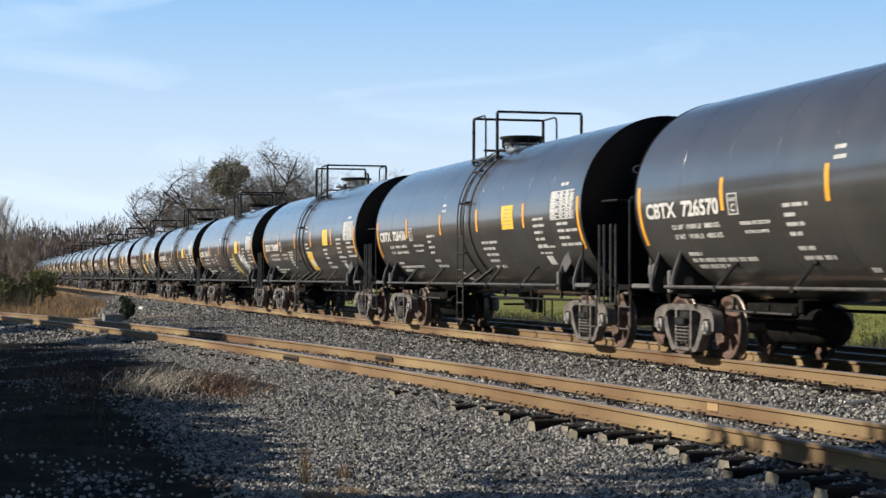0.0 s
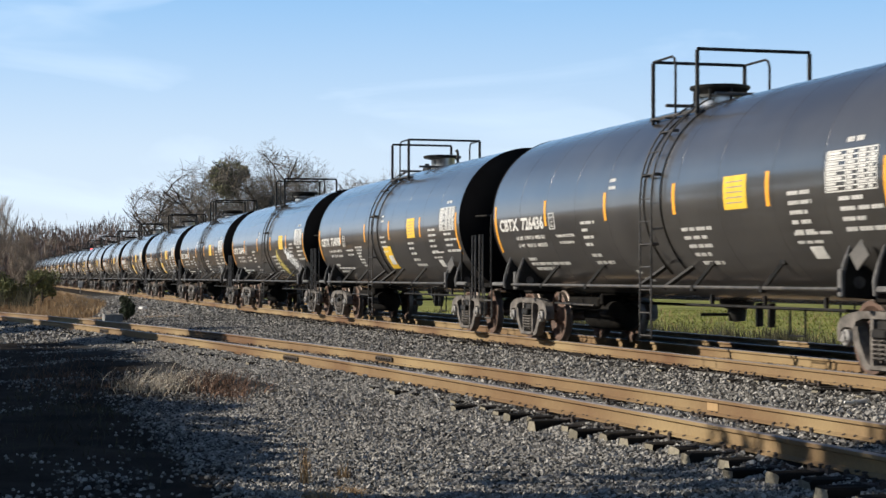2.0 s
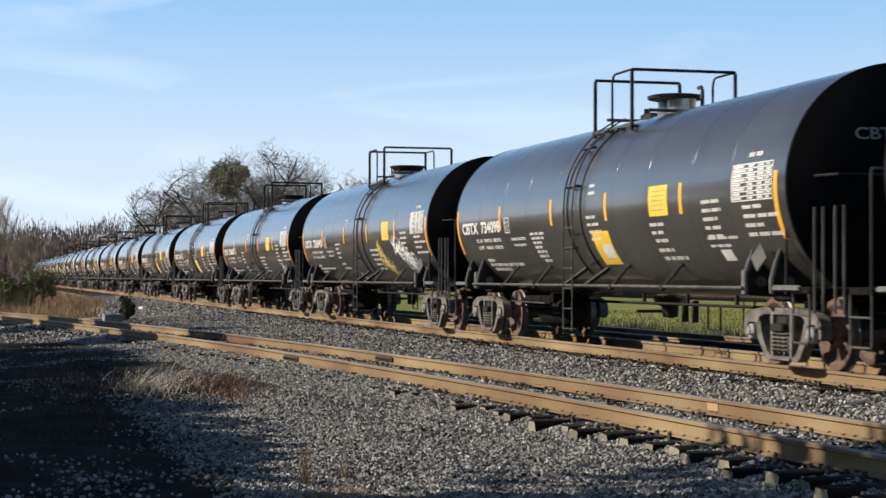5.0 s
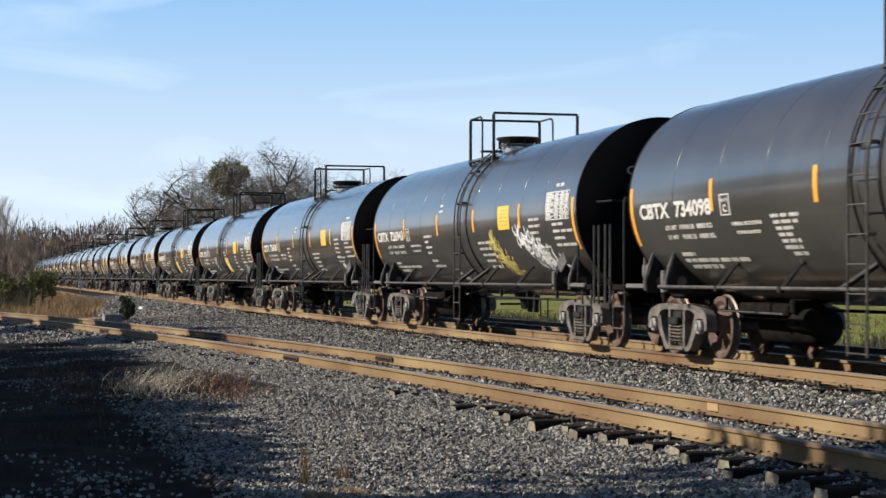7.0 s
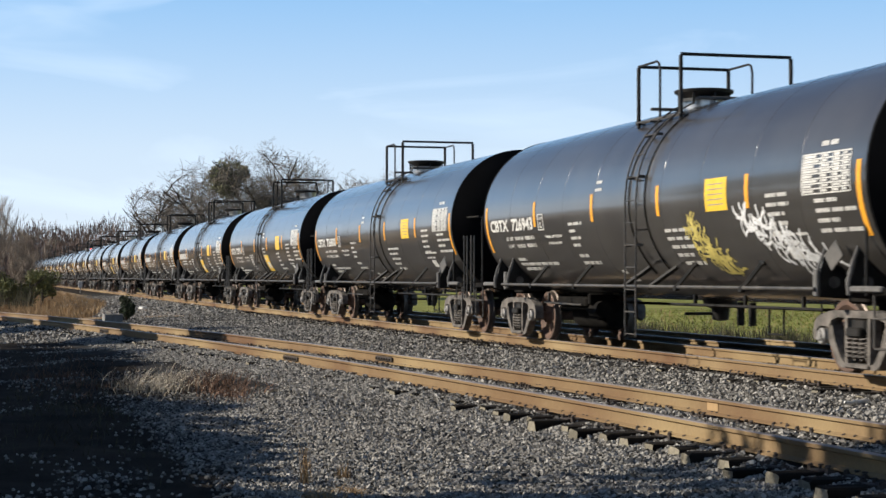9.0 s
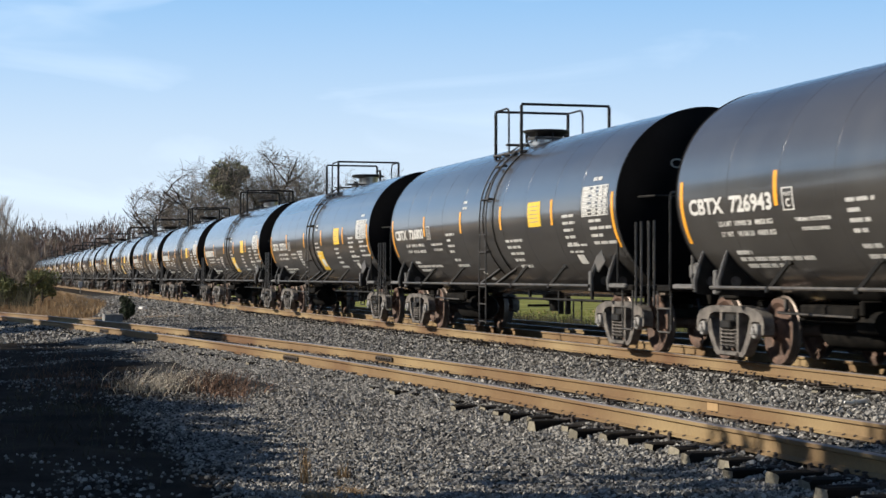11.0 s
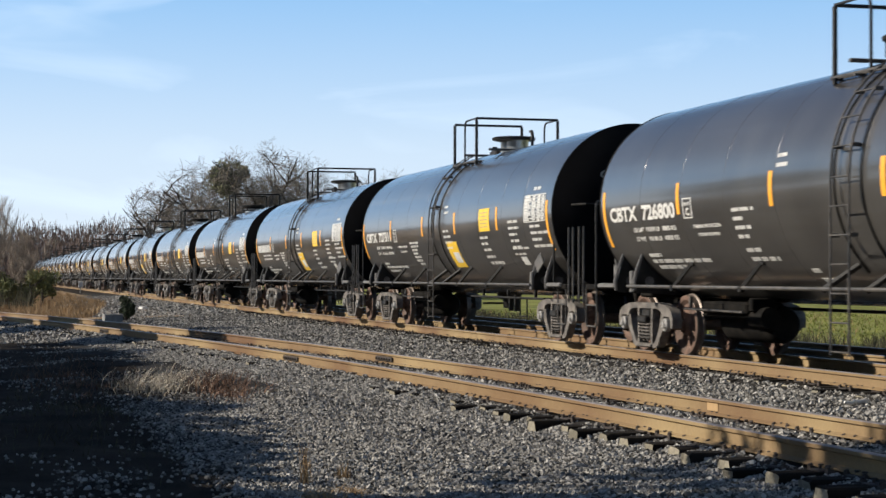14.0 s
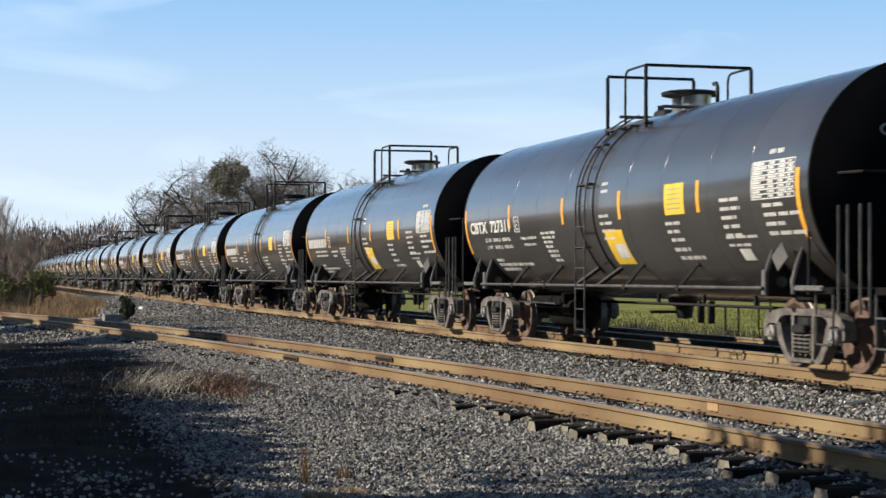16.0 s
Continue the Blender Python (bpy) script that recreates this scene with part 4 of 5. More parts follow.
def build_ballast():
    def off_rail(x, y, rnd):
        d = y - near_y(x)
        return abs(abs(d) - 0.7525) > 0.10

    def patchy(x, y, rnd):
        if y > near_y(x) - 2.2:
            return off_rail(x, y, rnd)
        # fewer stones here, so the shade-toned dirt keeps the foreground dark
        thin = max(min(1.0, max(0.0, (-8.9 - y) / 0.8)), min(1.0, max(0.0, (-21.0 - x) / 5)))
        return rnd.random() > thin * (0.98 + 0.22 * noise.noise((x * 0.5, y * 0.8, 11)))
    sets = [(scatter(78000, -46, -10.5, view_edge, lambda x: near_y(x) - 1.05, 1, 1.3, 0.004, patchy), 0.0105, 0.022, 1),
            (scatter(15000, -60, -10.5, lambda x: near_y(x) - 0.66, lambda x: near_y(x) + 0.62, 2, 1.3, 0.005, off_rail), 0.018, 0.03, 2),
            (scatter(2500, -60, -10.5, lambda x: near_y(x) - 1.1, lambda x: near_y(x) - 0.85, 5, 1.3, -0.01, off_rail), 0.018, 0.03, 5),
            (scatter(38000, -75, -11, lambda x: near_y(x) + 0.86, lambda x: -1.12, 3, 1.25, 0.0, lambda x, y, r: y > -6.6), 0.016, 0.031, 3),
            (scatter(9000, -130, -70, lambda x: max(near_y(x) + 0.86, -7), lambda x: -0.9, 6, 1.0, 0.0), 0.035, 0.06, 6),
            (scatter(7000, -78, -45.5, lambda x: max(near_y(x) - 4, -14), lambda x: near_y(x) - 1.0, 7, 1.0, 0.0), 0.028, 0.045, 7),
            (scatter(5000, -60, -14, lambda x: -0.6, lambda x: 2.6, 4, 1.1, 0.0, lambda x, y, r: abs(abs(y) - 0.75) > 0.1), 0.02, 0.036, 4)]
    for places, lo, hi, seed in sets:
        v, f = stones(places, lo, hi, seed)
        tagged(new("ballast_stones", quick_mesh("ballast_stones", v, f, [M["stone"]])), "loose grey crushed-stone ballast beside the rails", "ballast", kind="stuff")
    # single stones in the open strip before the near track
    shapes = []
    for k in range(8):
        v, f = stones([(0, 0, 0)], 0.022, 0.028, 40 + k)
        shapes.append(quick_mesh("stone", v, f, [M["stone_piece"]]))
    for i, p in enumerate(scatter(300, -20, -12.6, lambda x: -8.2, lambda x: -6.2, 9, 1.0, 0.014)):
        part("stone", shapes[i % 8], None, ground, at=pose(*p, 0, 0, (i * 47) % 360))


build_ballast()


def blades(places, h_lo, h_hi, width, lean, seed, segs=3):
    """Bent tapering stems, two-sided strips."""
    rng = np.random.default_rng(seed)
    n = len(places)
    h = rng.uniform(h_lo, h_hi, n)
    a = rng.uniform(0, 2 * math.pi, n)
    bend = rng.uniform(0.2, 1.0, n) * lean
    v = np.zeros((n, segs + 1, 2, 3))
    p = np.asarray(places)
    for i in range(segs + 1):
        u = i / segs
        cx, cy = p[:, 0] + np.cos(a) * bend * h * u * u, p[:, 1] + np.sin(a) * bend * h * u * u
        cz = p[:, 2] + h * u * (1 - 0.35 * bend * u)
        w = width * (1 - 0.8 * u) / 2
        v[:, i, 0] = np.stack([cx - np.sin(a + 0.6) * w, cy + np.cos(a + 0.6) * w, cz], 1)
        v[:, i, 1] = np.stack([cx + np.sin(a + 0.6) * w, cy - np.cos(a + 0.6) * w, cz], 1)
    base = np.arange(n)[:, None] * (segs + 1) * 2
    f = np.concatenate([np.stack([base[:, 0] + 2 * i, base[:, 0] + 2 * i + 1, base[:, 0] + 2 * i + 3, base[:, 0] + 2 * i + 2], 1) for i in range(segs)])
    return v.reshape(-1, 3), f


def clump(name, label, cx, cy, rx, ry, n, h, mat, seed, width=0.012, lean=0.8, category="grass"):
    rng = np.random.default_rng(seed)
    pts = []
    for _ in range(n):
        x, y = cx + rng.normal(0, rx / 2), cy + rng.normal(0, ry / 2)
        pts.append((x, y, ground_z(x, y) - 0.01))
    v, f = blades(pts, h * 0.4, h, width, lean, seed)
    return tagged(new(name, quick_mesh(name, v, f, [M[mat]])), label, category, kind="stuff")


clump("grass_tuft", "bleached dry grass tuft at the edge of the ballast", -26.2, -8.85, 1.5, 0.5, 420, 0.42, "pale_blade", 1, 0.014, 1.6)
clump("grass_tuft", "bleached dry grass tuft at the edge of the ballast", -28.4, -8.2, 2.0, 0.5, 260, 0.36, "pale_blade", 2, 0.012, 1.6)
clump("russet_weeds", "low russet weeds among the ballast", -26.6, -7.9, 2.4, 0.6, 420, 0.32, "red_blade", 3, 0.012, 1.2)
clump("russet_weeds", "low russet weeds among the ballast", -24.4, -8.0, 1.4, 0.4, 180, 0.22, "red_blade", 4, 0.012, 1.2)
clump("dry_stalks", "upright dry orange weed stalks", -14.4, -8.72, 0.1, 0.05, 26, 0.36, "straw_blade", 5, 0.012, 0.2)
clump("dry_stalks", "short dry orange weed stalks", -14.6, -8.38, 0.1, 0.06, 26, 0.17, "straw_blade", 6, 0.014, 0.4)
clump("straw_clump", "flattened clump of dry straw on the ballast", -13.15, -8.82, 0.5, 0.16, 520, 0.1, "straw_blade", 7, 0.012, 1.6)
clump("straw_clump", "flattened clump of dry straw on the ballast", -13.7, -8.5, 0.35, 0.14, 260, 0.09, "straw_blade", 11, 0.012, 1.6)
clump("straw_clump", "bleached clump of dry straw on the dirt", -13.45, -9.03, 0.22, 0.16, 200, 0.1, "pale_blade", 8, 0.014, 1.8)
# dark stems picked to keep the shaded dirt dark
clump("dirt_grass", "thin dead grass on the shaded dirt", -22.0, -10.1, 7.0, 1.1, 700, 0.16, "weed", 9, 0.012, 1.2)
clump("dirt_grass", "thin dead grass on the shaded dirt", -30.0, -9.9, 7.0, 0.9, 500, 0.2, "red_blade", 10, 0.012, 1.2)


def litter(name, label, category, x, y, length, thick, turn, mat, seed):
    """A slightly bent stick or scrap lying on the stones."""
    rnd, m = random.Random(seed), Mesh()
    pts = [(length * (k / 5 - 0.5), rnd.uniform(-0.1, 0.1) * length * 0.3, thick + rnd.uniform(0, 0.02)) for k in range(6)]
    m.tube(pts, [thick * q for q in (0.6, 1.0, 0.9, 1.0, 0.8, 0.5)], 6)
    ob = new(name, m.data(name, M[mat]))
    ob.matrix_basis = pose(x, y, ground_z(x, y) + 0.02, 0, 0, turn)
    tagged(ob, label, category)


litter("stick", "pale broken stick lying on the ballast", "stick", -24.5, -7.35, 0.75, 0.022, 160, "pale_blade", 1)
litter("stick", "bleached stick lying between the tracks", "stick", -18.2, -1.75, 0.42, 0.025, 115, "white", 2)
litter("stick", "thin grey stick on the shaded dirt", "stick", -13.0, -9.6, 0.4, 0.012, 150, "pale_blade", 3)
litter("stick", "thin grey stick on the shaded dirt", "stick", -12.9, -9.45, 0.35, 0.01, 140, "pale_blade", 4)


def strip(name, label, n, x0, x1, y_lo, y_hi, h0, h1, width, mat, seed, lean=0.7, power=1.0, clumped=False):
    keep = (lambda x, y, r: noise.noise((x * 0.5, y * 0.9, seed)) > r.uniform(-0.1, 0.45)) if clumped else None
    v, f = blades(scatter(n, x0, x1, y_lo, y_hi, seed, power, 0.0, keep), h0, h1, width, lean, seed)
    return tagged(new(name, quick_mesh(name, v, f, [M[mat]])), label, "grass", kind="stuff")


strip("dry_grass", "tall orange dry grass between the tracks", 11000, -150, -69.5, lambda x: max(near_y(x) + 1.7, -12.5), lambda x: -4.6 - max(0, (x + 95) * 0.09), 0.12, 0.45, 0.03, "straw_blade", 21)
strip("pasture_grass", "short green winter grass beyond the tracks", 16000, -95, -18, lambda x: 9.2, lambda x: 24 + (-x) * 0.1, 0.04, 0.12, 0.05, "green_blade", 22, 1.4)
strip("trackside_weeds", "dark dead weeds along the back of the ballast", 7000, -80, -20, lambda x: 8.6, lambda x: 10.9, 0.15, 0.6, 0.024, "weed", 23, 0.5, clumped=True)
strip("straw_weeds", "dry yellow weeds in the pasture", 1600, -95, -20, lambda x: 9.5, lambda x: 40, 0.15, 0.35, 0.03, "straw_blade", 24, 0.8, clumped=True)

# ---------------------------------------------------------------- trees
def branch_mesh(height, seed, levels=5, spread=0.62, kids=(3, 4), trunk=0.16, first=0.22, upright=0.25, twig=0.012):
    """Trunk and limbs of a bare tree, split again and again into fine twigs: (wood, twigs)."""
    rnd = random.Random(seed)
    wood, twigs = Mesh(), Mesh()

    def grow(p, d, length, r, level):
        pts, q, e = [p], p.copy(), d.copy()
        for _ in range(3 if level < 3 else 2):
            e = (e + Vector((rnd.uniform(-1, 1), rnd.uniform(-1, 1), rnd.uniform(-0.5, 1))) * 0.16).normalized()
            q = q + e * length / (3 if level < 3 else 2)
            pts.append(q.copy())
        radii = [r * (1 - 0.45 * i / (len(pts) - 1)) for i in range(len(pts))]
        (wood if level < 3 else twigs).tube(pts, radii, 6 if level < 2 else 3, caps=False)
        if level >= levels:
            return
        for k in range(rnd.randint(*kids) + (level == 0)):
            t = rnd.uniform(0.35 if level else first * 2, 1.0)
            i = min(len(pts) - 2, int(t * (len(pts) - 1)))
            s = pts[i].lerp(pts[i + 1], t * (len(pts) - 1) - i)
            side = Vector((rnd.uniform(-1, 1), rnd.uniform(-1, 1), rnd.uniform(-0.15, 0.6))).normalized()
            nd = (e * (1 - spread) + side * spread + Vector((0, 0, upright))).normalized()
            grow(s, nd, length * rnd.uniform(0.55, 0.8), max(twig, r * rnd.uniform(0.42, 0.6)), level + 1)
        grow(pts[-1], e, length * rnd.uniform(0.55, 0.75), max(twig, r * 0.55), level + 1)

    grow(Vector((0, 0, -0.3)), Vector((0, 0, 1)), height * 0.4, trunk, 0)
    return wood, twigs


def bare_tree(name, label, x, y, height, seed, group="", **kw):
    th = thing(name, label, "tree" if "tree" in name else "shrub", group, at=pose(x, y, ground_z(x, y)))
    wood, twigs = branch_mesh(height, seed, **kw)
    top = max(p[2] for p in twigs.v + wood.v)
    k = height / top
    for m in (wood, twigs):
        m.v = [(a * k * 1.05, b * k * 1.05, c * k) for a, b, c in m.v]
    part("trunk", wood, M["bark"], th)
    part("crown", twigs, M["twig"], th, "bare crown of fine brown twigs")
    return th


def leaf_crown(n, radius, seed, leaf, squash=1.0, lumps=9):
    """Many small leaves gathered in uneven lumps with gaps between."""
    rng = np.random.default_rng(seed)
    centres = rng.normal(size=(lumps, 3))
    centres /= np.linalg.norm(centres, axis=1, keepdims=True)
    centres *= rng.uniform(0.25, 0.75, (lumps, 1)) * radius
    which = rng.integers(0, lumps, n)
    off = rng.normal(size=(n, 3))
    off /= np.linalg.norm(off, axis=1, keepdims=True)
    p = centres[which] + off * (rng.uniform(0.2, 1, (n, 1)) ** 0.5) * radius * rng.uniform(0.3, 0.52, (lumps, 1))[which]
    p[:, 2] *= squash
    a, b = rng.normal(size=(n, 3)), rng.normal(size=(n, 3))
    a /= np.linalg.norm(a, axis=1, keepdims=True)
    b -= a * (a * b).sum(1, keepdims=True)
    b /= np.linalg.norm(b, axis=1, keepdims=True)
    s = rng.uniform(0.6, 1.3, (n, 1)) * leaf
    v = np.stack([p - a * s, p - b * s * 0.45, p + a * s, p + b * s * 0.45], 1).reshape(-1, 3)
    return v, np.arange(4 * n).reshape(n, 4)


def leafy(name, label, category, x, y, base, radius, height, seed, leaf, n, mat, squash=1.0, lumps=9, z=None):
    g = ground_z(x, y) if z is None else z
    th = thing(name, label, category, at=pose(x, y, g))
    w = Mesh()
    w.tube([(0, 0, -0.2), (0.05, 0.03, height * 0.4), (0.0, -0.05, height * 0.8)], [radius * 0.08, radius * 0.06, radius * 0.02], 7)
    rnd = random.Random(seed)
    for k in range(7):
        a = rnd.uniform(0, 6.3)
        zz = base + (height - base) * rnd.uniform(0.1, 0.6)
        w.tube([(0, 0, zz), (radius * 0.4 * math.cos(a), radius * 0.4 * math.sin(a), zz + radius * 0.2), (radius * 0.7 * math.cos(a), radius * 0.7 * math.sin(a), zz + radius * 0.5)], [radius * 0.035, radius * 0.025, radius * 0.01], 4)
    part("trunk", w, M["bark"], th)
    v, f = leaf_crown(n, radius, seed, leaf, squash, lumps)
    v[:, 2] += (height + base) / 2
    part("crown", quick_mesh("crown", v, f, [M[mat]]), None, th)
    return th


def oak_mesh(height, reach, seed, fork=0.3):
    """Trunk, crooked spreading limbs and a rounded crown of fine twigs: (wood, twigs)."""
    rnd = random.Random(seed)
    wood, twigs = Mesh(), Mesh()
    mid, half = height * 0.6, height * 0.4
    kids = (6, 5, 5, 4, 3, 2)

    def inside(p):
        return (p.x * p.x + p.y * p.y) / reach ** 2 + ((p.z - mid) / half) ** 2 < rnd.uniform(0.8, 1.25)

    def grow(p, d, length, r, level):
        pts, q, e = [p], p.copy(), d.copy()
        steps = 5 if level < 3 else 3
        for _ in range(steps):
            e = (e + Vector((rnd.uniform(-1, 1), rnd.uniform(-1, 1), rnd.uniform(-0.7, 0.9))) * (0.3 if level else 0.1)).normalized()
            q = q + e * length / steps
            pts.append(q.copy())
            if level and not inside(q):
                break
        n = len(pts) - 1
        (wood if level < 3 else twigs).tube(pts, [r * (1 - 0.5 * i / n) for i in range(n + 1)], 6 if level < 2 else 3, caps=False)
        if level >= 6 or (level > 1 and not inside(pts[-1])):
            return
        for k in range(kids[level]):
            t = rnd.uniform(0.45 if level == 0 else 0.25, 1.0) * n
            i = min(n - 1, int(t))
            start = pts[i].lerp(pts[i + 1], t - i)
            a = 2 * math.pi * (k + rnd.random() * 0.8) / kids[level]
            out = Vector((math.cos(a), math.sin(a), rnd.uniform(-0.3, 0.75))).normalized()
            nd = (e * 0.4 + out * 0.8).normalized()
            grow(start, nd, (height * 0.5 if level == 0 else length) * rnd.uniform(0.55, 0.82), max(0.013, r * rnd.uniform(0.42, 0.58)), level + 1)

    grow(Vector((0, 0, -0.3)), Vector((0, 0, 1)), height * (fork + 0.3), height * 0.022, 0)
    k = height / max(p[2] for p in twigs.v)
    for m in (wood, twigs):
        m.v = [(x, y, z * k) for x, y, z in m.v]
    return wood.data("trunk", M["bark"]), twigs.data("crown", M["twig"])


OAKS = [oak_mesh(12.0, 3.6, 60 + k) for k in range(4)]


def winter_tree(x, y, height, reach, shape, turn):
    at = pose(x, y, ground_z(x, y), 0, 0, turn) @ Matrix.Diagonal((reach / 3.35, reach / 3.35, height / 12.0, 1.0))
    th = thing("bare_tree", "leafless broad winter tree behind the train", "tree", "winter trees behind the train", at=at)
    part("trunk", OAKS[shape][0], None, th)
    part("crown", OAKS[shape][1], None, th, "bare crown of fine brown twigs")


for i, (x, y, h, reach) in enumerate(((-148, 2.6, 9.0, 2.3), (-147, 7.0, 11.6, 3.7), (-156, 5.2, 9.2, 2.6), (-150, 11.0, 12.6, 2.6), (-152, 13.4, 13.6, 3.0), (-150, 15.9, 12.4, 2.8),
                                      (-155, 9.4, 10.2, 2.8), (-154, 18.2, 11.2, 2.6), (-152, 20.6, 11.0, 2.4), (-150, 23.2, 11.2, 2.4), (-158, 14.6, 11.6, 3.2), (-160, 23.0, 10.6, 2.6))):
    winter_tree(x, y, h + 0.4, reach, i % 4, i * 77)
leafy("evergreen_tree", "olive round evergreen among leafless trees", "tree", -153, 9.7, 8.2, 1.9, 13.0, 5, 0.15, 6500, "olive_leaf", 1.15, 16)

# scrub at the far end of the siding
for i, (x, y, h) in enumerate(((-88, -10.6, 5.5), (-92, -9.8, 5.7), (-96, -8.9, 4.4), (-112, -8.2, 4.0), (-125, -7.2, 3.4))):
    bare_tree("bare_shrub", "tall leafless brown shrub beside the siding", x, y, h, 90 + i, "scrub beside the siding", levels=5, spread=0.38, kids=(2, 4), trunk=0.04, first=0.05, upright=0.45, twig=0.007)
for i, (x, y, r, h) in enumerate(((-96, -7.9, 1.1, 2.2), (-90, -8.7, 1.1, 2.1), (-90, -9.8, 1.0, 2.2), (-108, -6.9, 0.9, 1.8))):
    leafy("green_shrub", "low olive green shrub among dry scrub", "shrub", x, y, 0.1, r, h, 30 + i, 0.07, 1900, "shrub_green", 0.9)
strip("brown_scrub", "thin brown scrub under leafless shrubs", 3500, -135, -84, lambda x: -12.4, lambda x: -7.6 - (x + 135) * 0.02, 0.4, 1.3, 0.03, "weed", 31, 0.35)
strip("field_edge", "brown leafless hedge at the far side of the pasture", 7000, -330, -30, lambda x: 88, lambda x: 96, 1.2, 4.0, 0.3, "far_twig", 33, 0.4)

# unseen evergreens added on the camera's side to cast the shade over the foreground
def shade_tree_top(x):
    """Height of the added shade trees along their line, fitted to the shadow's edge."""
    return float(np.interp(x, (-44, -36, -32, -29.5, -27.5, -26, -23, -20, -18, -16, -14), (5.9, 5.7, 5.5, 5.1, 5.4, 5.85, 5.7, 5.9, 5.5, 4.9, 4.6)))


for row, (y, more, step) in enumerate(((-18.2, 0.35, 1.5), (-20.2, 1.5, 1.7))):
    for i, x in enumerate(np.arange(-43.4 - row, -9, step)):
        h = shade_tree_top(float(x)) + more + 0.06 * math.sin(i * 2.3)
        leafy("hedge_tree", "dense dark evergreen added out of view to shade the foreground", "tree", float(x), y + 0.3 * math.sin(i * 1.7), 0.8, 2.0, h, 200 + i + 50 * row, 0.2, 5200, "evergreen", 1.15, 34, z=-0.45)
# more unseen crowns, set where further shadow patches need a caster
for x, y, base, r, h, seed in ((-47.4, -18.5, 5.0, 1.7, 8.3, 290), (-57.0, -18.5, 3.6, 2.4, 8.6, 291), (-62.0, -18.8, 3.2, 2.4, 8.0, 292), (-16.9, -18.6, 6.6, 4.9, 16.3, 293), (-10.5, -18.6, 4.5, 3.4, 12.5, 294)):
    leafy("hedge_tree", "tall dark evergreen added out of view to cast shade", "tree", x, y, base, r, h, seed, 0.22, int(2200 * r), "evergreen", 1.0, 24, z=-0.45)

# ---------------------------------------------------------------- far distance
def far_woods():
    rng = np.random.default_rng(3)
    n = 56000
    x = rng.uniform(-470, -380, n)
    y = rng.uniform(-60, 95, n)
    top = 14.2 + 2.2 * np.sin(y * 0.11) + 1.5 * np.sin(y * 0.37 + 1) + rng.normal(0, 0.9, n)
    z = rng.uniform(-0.5, 1.0, n) * 0 + top * rng.uniform(0.0, 0.75, n)
    v, f = blades(np.stack([x, y, z], 1), 0.6, 1.8, 0.2, 0.4, 7)
    tagged(new("far_woods", quick_mesh("far_woods", v, f, [M["far_twig"]])), "hazy leafless brown woods in the distance", "woods", kind="stuff")


def hill():
    m = Mesh()
    ys = np.linspace(-1400, 1600, 61)
    for a, b in zip(ys, ys[1:]):
        ha, hb = (38 + 10 * math.sin(q * 0.004) + 5 * math.sin(q * 0.013 + 2) for q in (a, b))
        m.add([(-1900, a, -5), (-1900, b, -5), (-2050, b, hb), (-2050, a, ha), (-2400, b, -5), (-2400, a, -5)], [(0, 1, 2, 3), (3, 2, 4, 5)], 0, True)
    tagged(new("backdrop", m.data("backdrop", M["hill"])), "low wooded hill at the horizon, coloured blue for haze", "hill", kind="structure")


far_woods()
hill()

# ---------------------------------------------------------------- trackside things
def signal():
    x, y = -290, 6.76
    th = thing("signal_mast", "railway signal mast with a lit red lamp", "railway signal", at=pose(x, y, ground_z(x, y)))
    m = Mesh()
    m.tube([(0, 0, -0.2), (0, 0, 7.0)], 0.09, 10)
    part("mast", m, M["rail_pipe"], th)
    m = Mesh()
    m.box((0.12, 0, 6.1), (0.16, 0.6, 1.5), bevel=0.06)
    part("signal_head", m, M["frame"], th)
    m = Mesh()
    m.lathe([(0.0, 0.0), (0.0, 0.15), (0.03, 0.15), (0.05, 0.0)], (0.2, 0, 6.2), "x", 18)
    part("red_lens", m, M["red_lamp"], th, "glowing red lens")
    m = Mesh()
    m.lathe([(0.0, 0.17), (0.22, 0.17), (0.22, 0.16), (0.0, 0.16)], (0.2, 0, 6.2), "x", 18)
    part("hood", m, M["frame"], th)


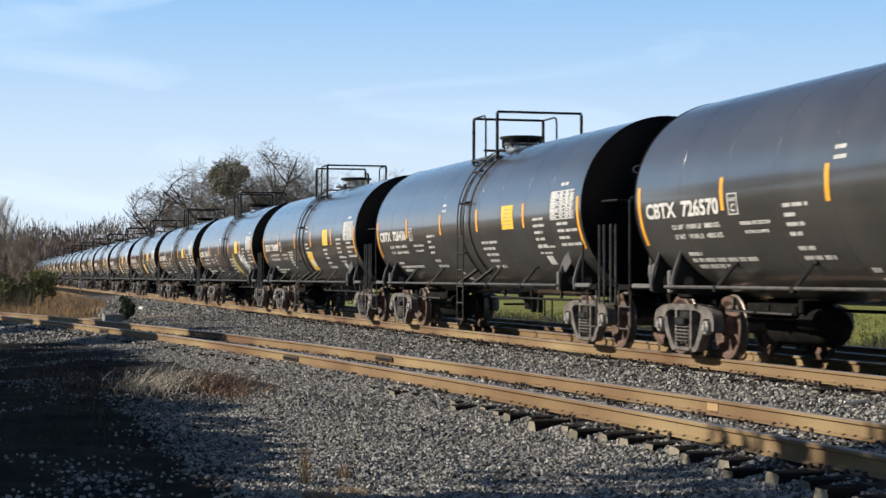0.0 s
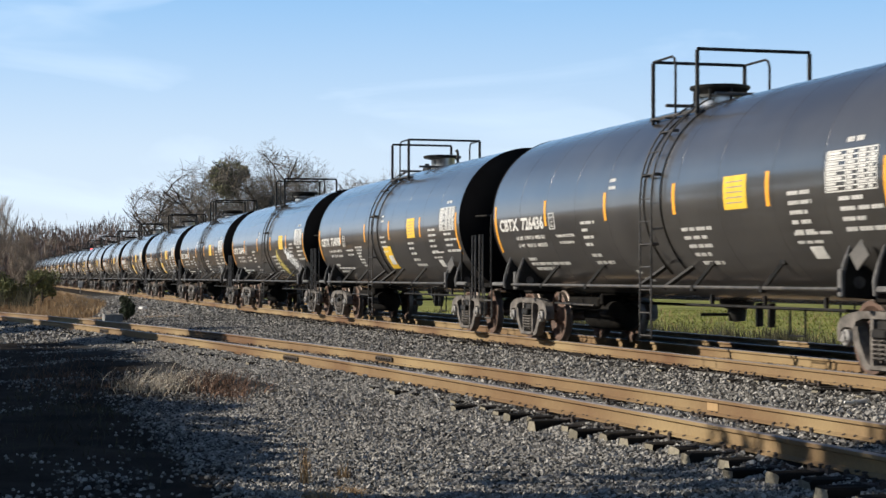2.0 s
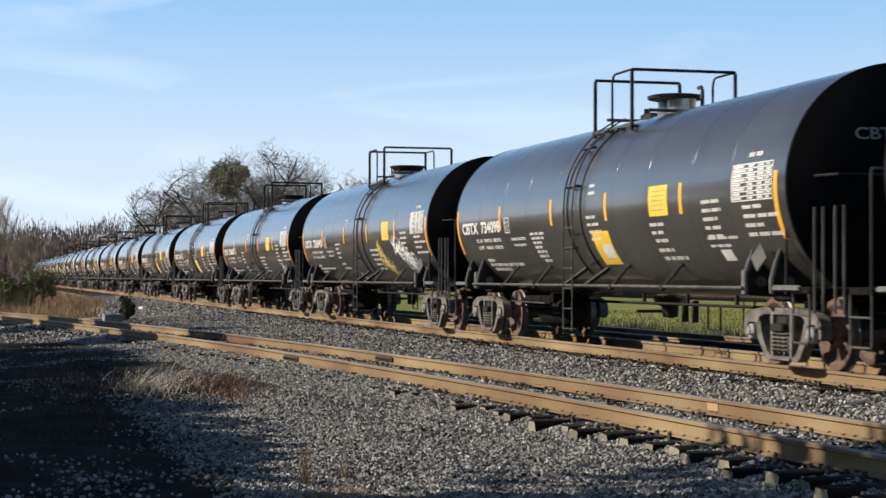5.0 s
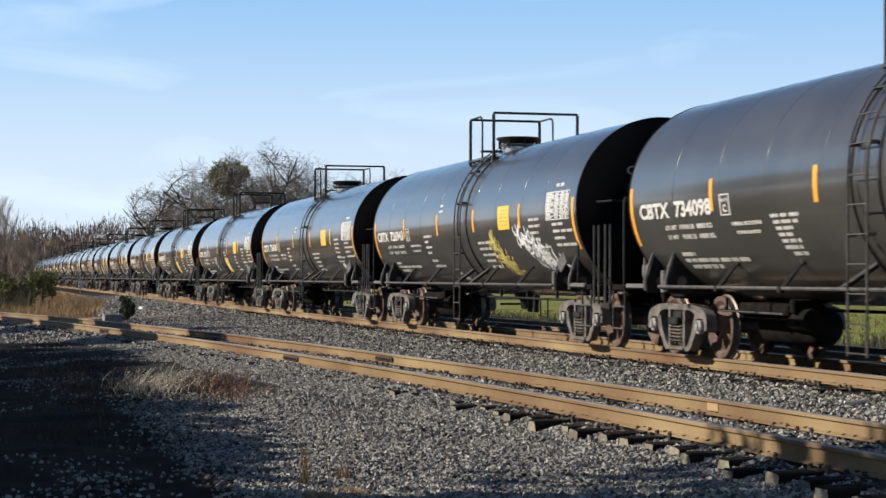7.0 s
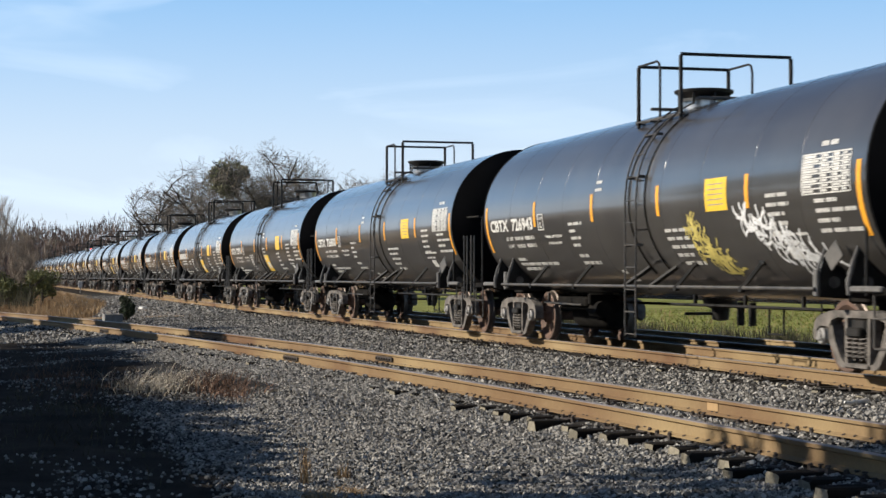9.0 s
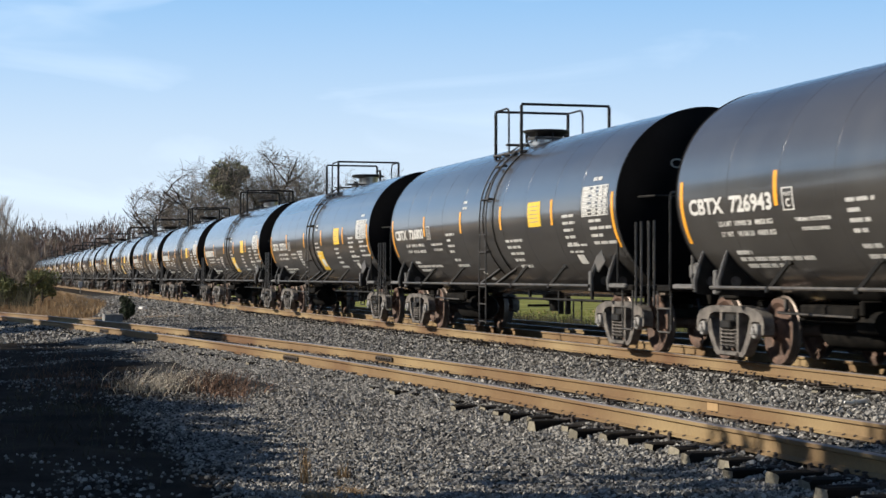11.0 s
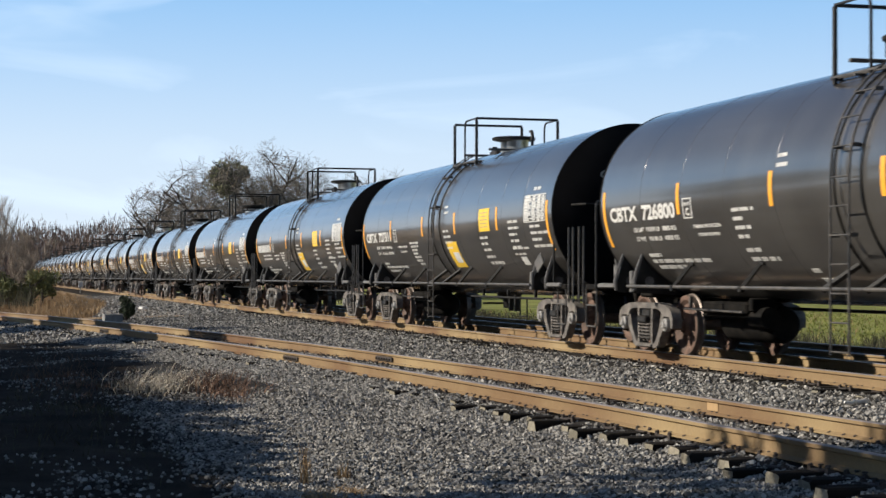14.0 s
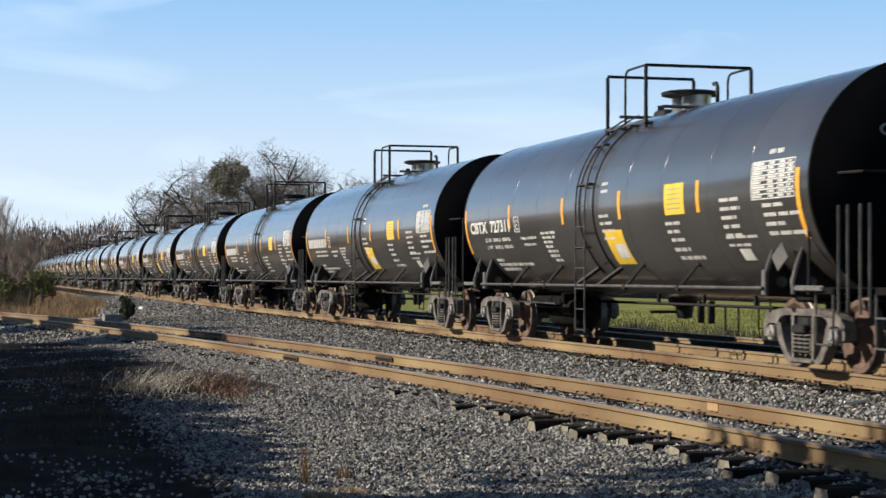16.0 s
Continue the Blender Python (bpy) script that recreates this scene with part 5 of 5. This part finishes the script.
def planter():
    th = thing("concrete_box", "low pale concrete box between the tracks", "concrete box", at=pose(-62.8, -6.7, ground_z(-62.8, -6.7) - 0.02, 0, 0, 4))
    m = Mesh()
    m.box((0, 0, 0.14), (0.62, 0.64, 0.32), bevel=0.02)
    part("body", m, M["concrete"], th)
    m = Mesh()
    m.box((0, 0, 0.31), (0.635, 0.655, 0.035), bevel=0.012)
    part("lid", m, M["concrete"], th)
    leafy("dark_shrub", "small dark evergreen shrub behind the concrete box", "shrub", -64.6, -6.1, 0.0, 0.5, 0.9, 77, 0.05, 2200, "evergreen", 0.95, 14)


def marker():
    th = thing("marker_post", "short grey marker post beside the main track", "marker post", at=pose(-160, -2.3, ground_z(-160, -2.3)))
    m = Mesh()
    m.box((0, 0, 0.35), (0.1, 0.1, 0.9), bevel=0.02)
    part("post", m, M["concrete"], th)
    m = Mesh()
    m.box((0.07, 0, 0.75), (0.03, 0.34, 0.5), bevel=0.01)
    part("plate", m, M["white"], th, "pale plate")


def pole():
    th = thing("utility_pole", "thin wooden utility pole far down the line", "utility pole", at=pose(-380, 5.05, -0.4))
    m = Mesh()
    m.tube([(0, 0, -0.5), (0, 0, 12.2)], [0.16, 0.1], 8)
    part("shaft", m, M["bark"], th)
    m = Mesh()
    m.box((0, 0, 11.4), (0.1, 1.8, 0.12), bevel=0.02)
    part("crossarm", m, M["bark"], th)


def block():
    m = Mesh()
    m.box((0, 0, 0.06), (0.5, 0.28, 0.14), bevel=0.03)
    ob = new("concrete_block", m.data("concrete_block", M["white"]))
    ob.matrix_basis = pose(-82, -3.9, ground_z(-82, -3.9), 0, 0, 15)
    tagged(ob, "small white block lying on the ballast", "concrete block")


block()
signal()
planter()
marker()
pole()


# ---------------------------------------------------------------- what moves
def run(t):
    """How far the train has gone; it slows a little."""
    return 5.28374 * t - 0.018668 * t * t + 0.00037981 * t ** 3


def motions():
    for c, place, kind in TRAIN:
        x = FIRST - place * PITCH
        walk(c, [(t / 2, pose(x + run(t / 2), 0, 0)) for t in range(33)])
        if place > 7:
            continue
        for tr in c.children:
            for w in tr.children:
                if w.name.startswith("wheelset"):
                    p = w.matrix_basis.translation.copy()
                    walk(w, [(t / 10, pose(p.x, p.y, p.z, 0, math.degrees(run(t / 10) / 0.457), 0)) for t in range(161)])


motions()
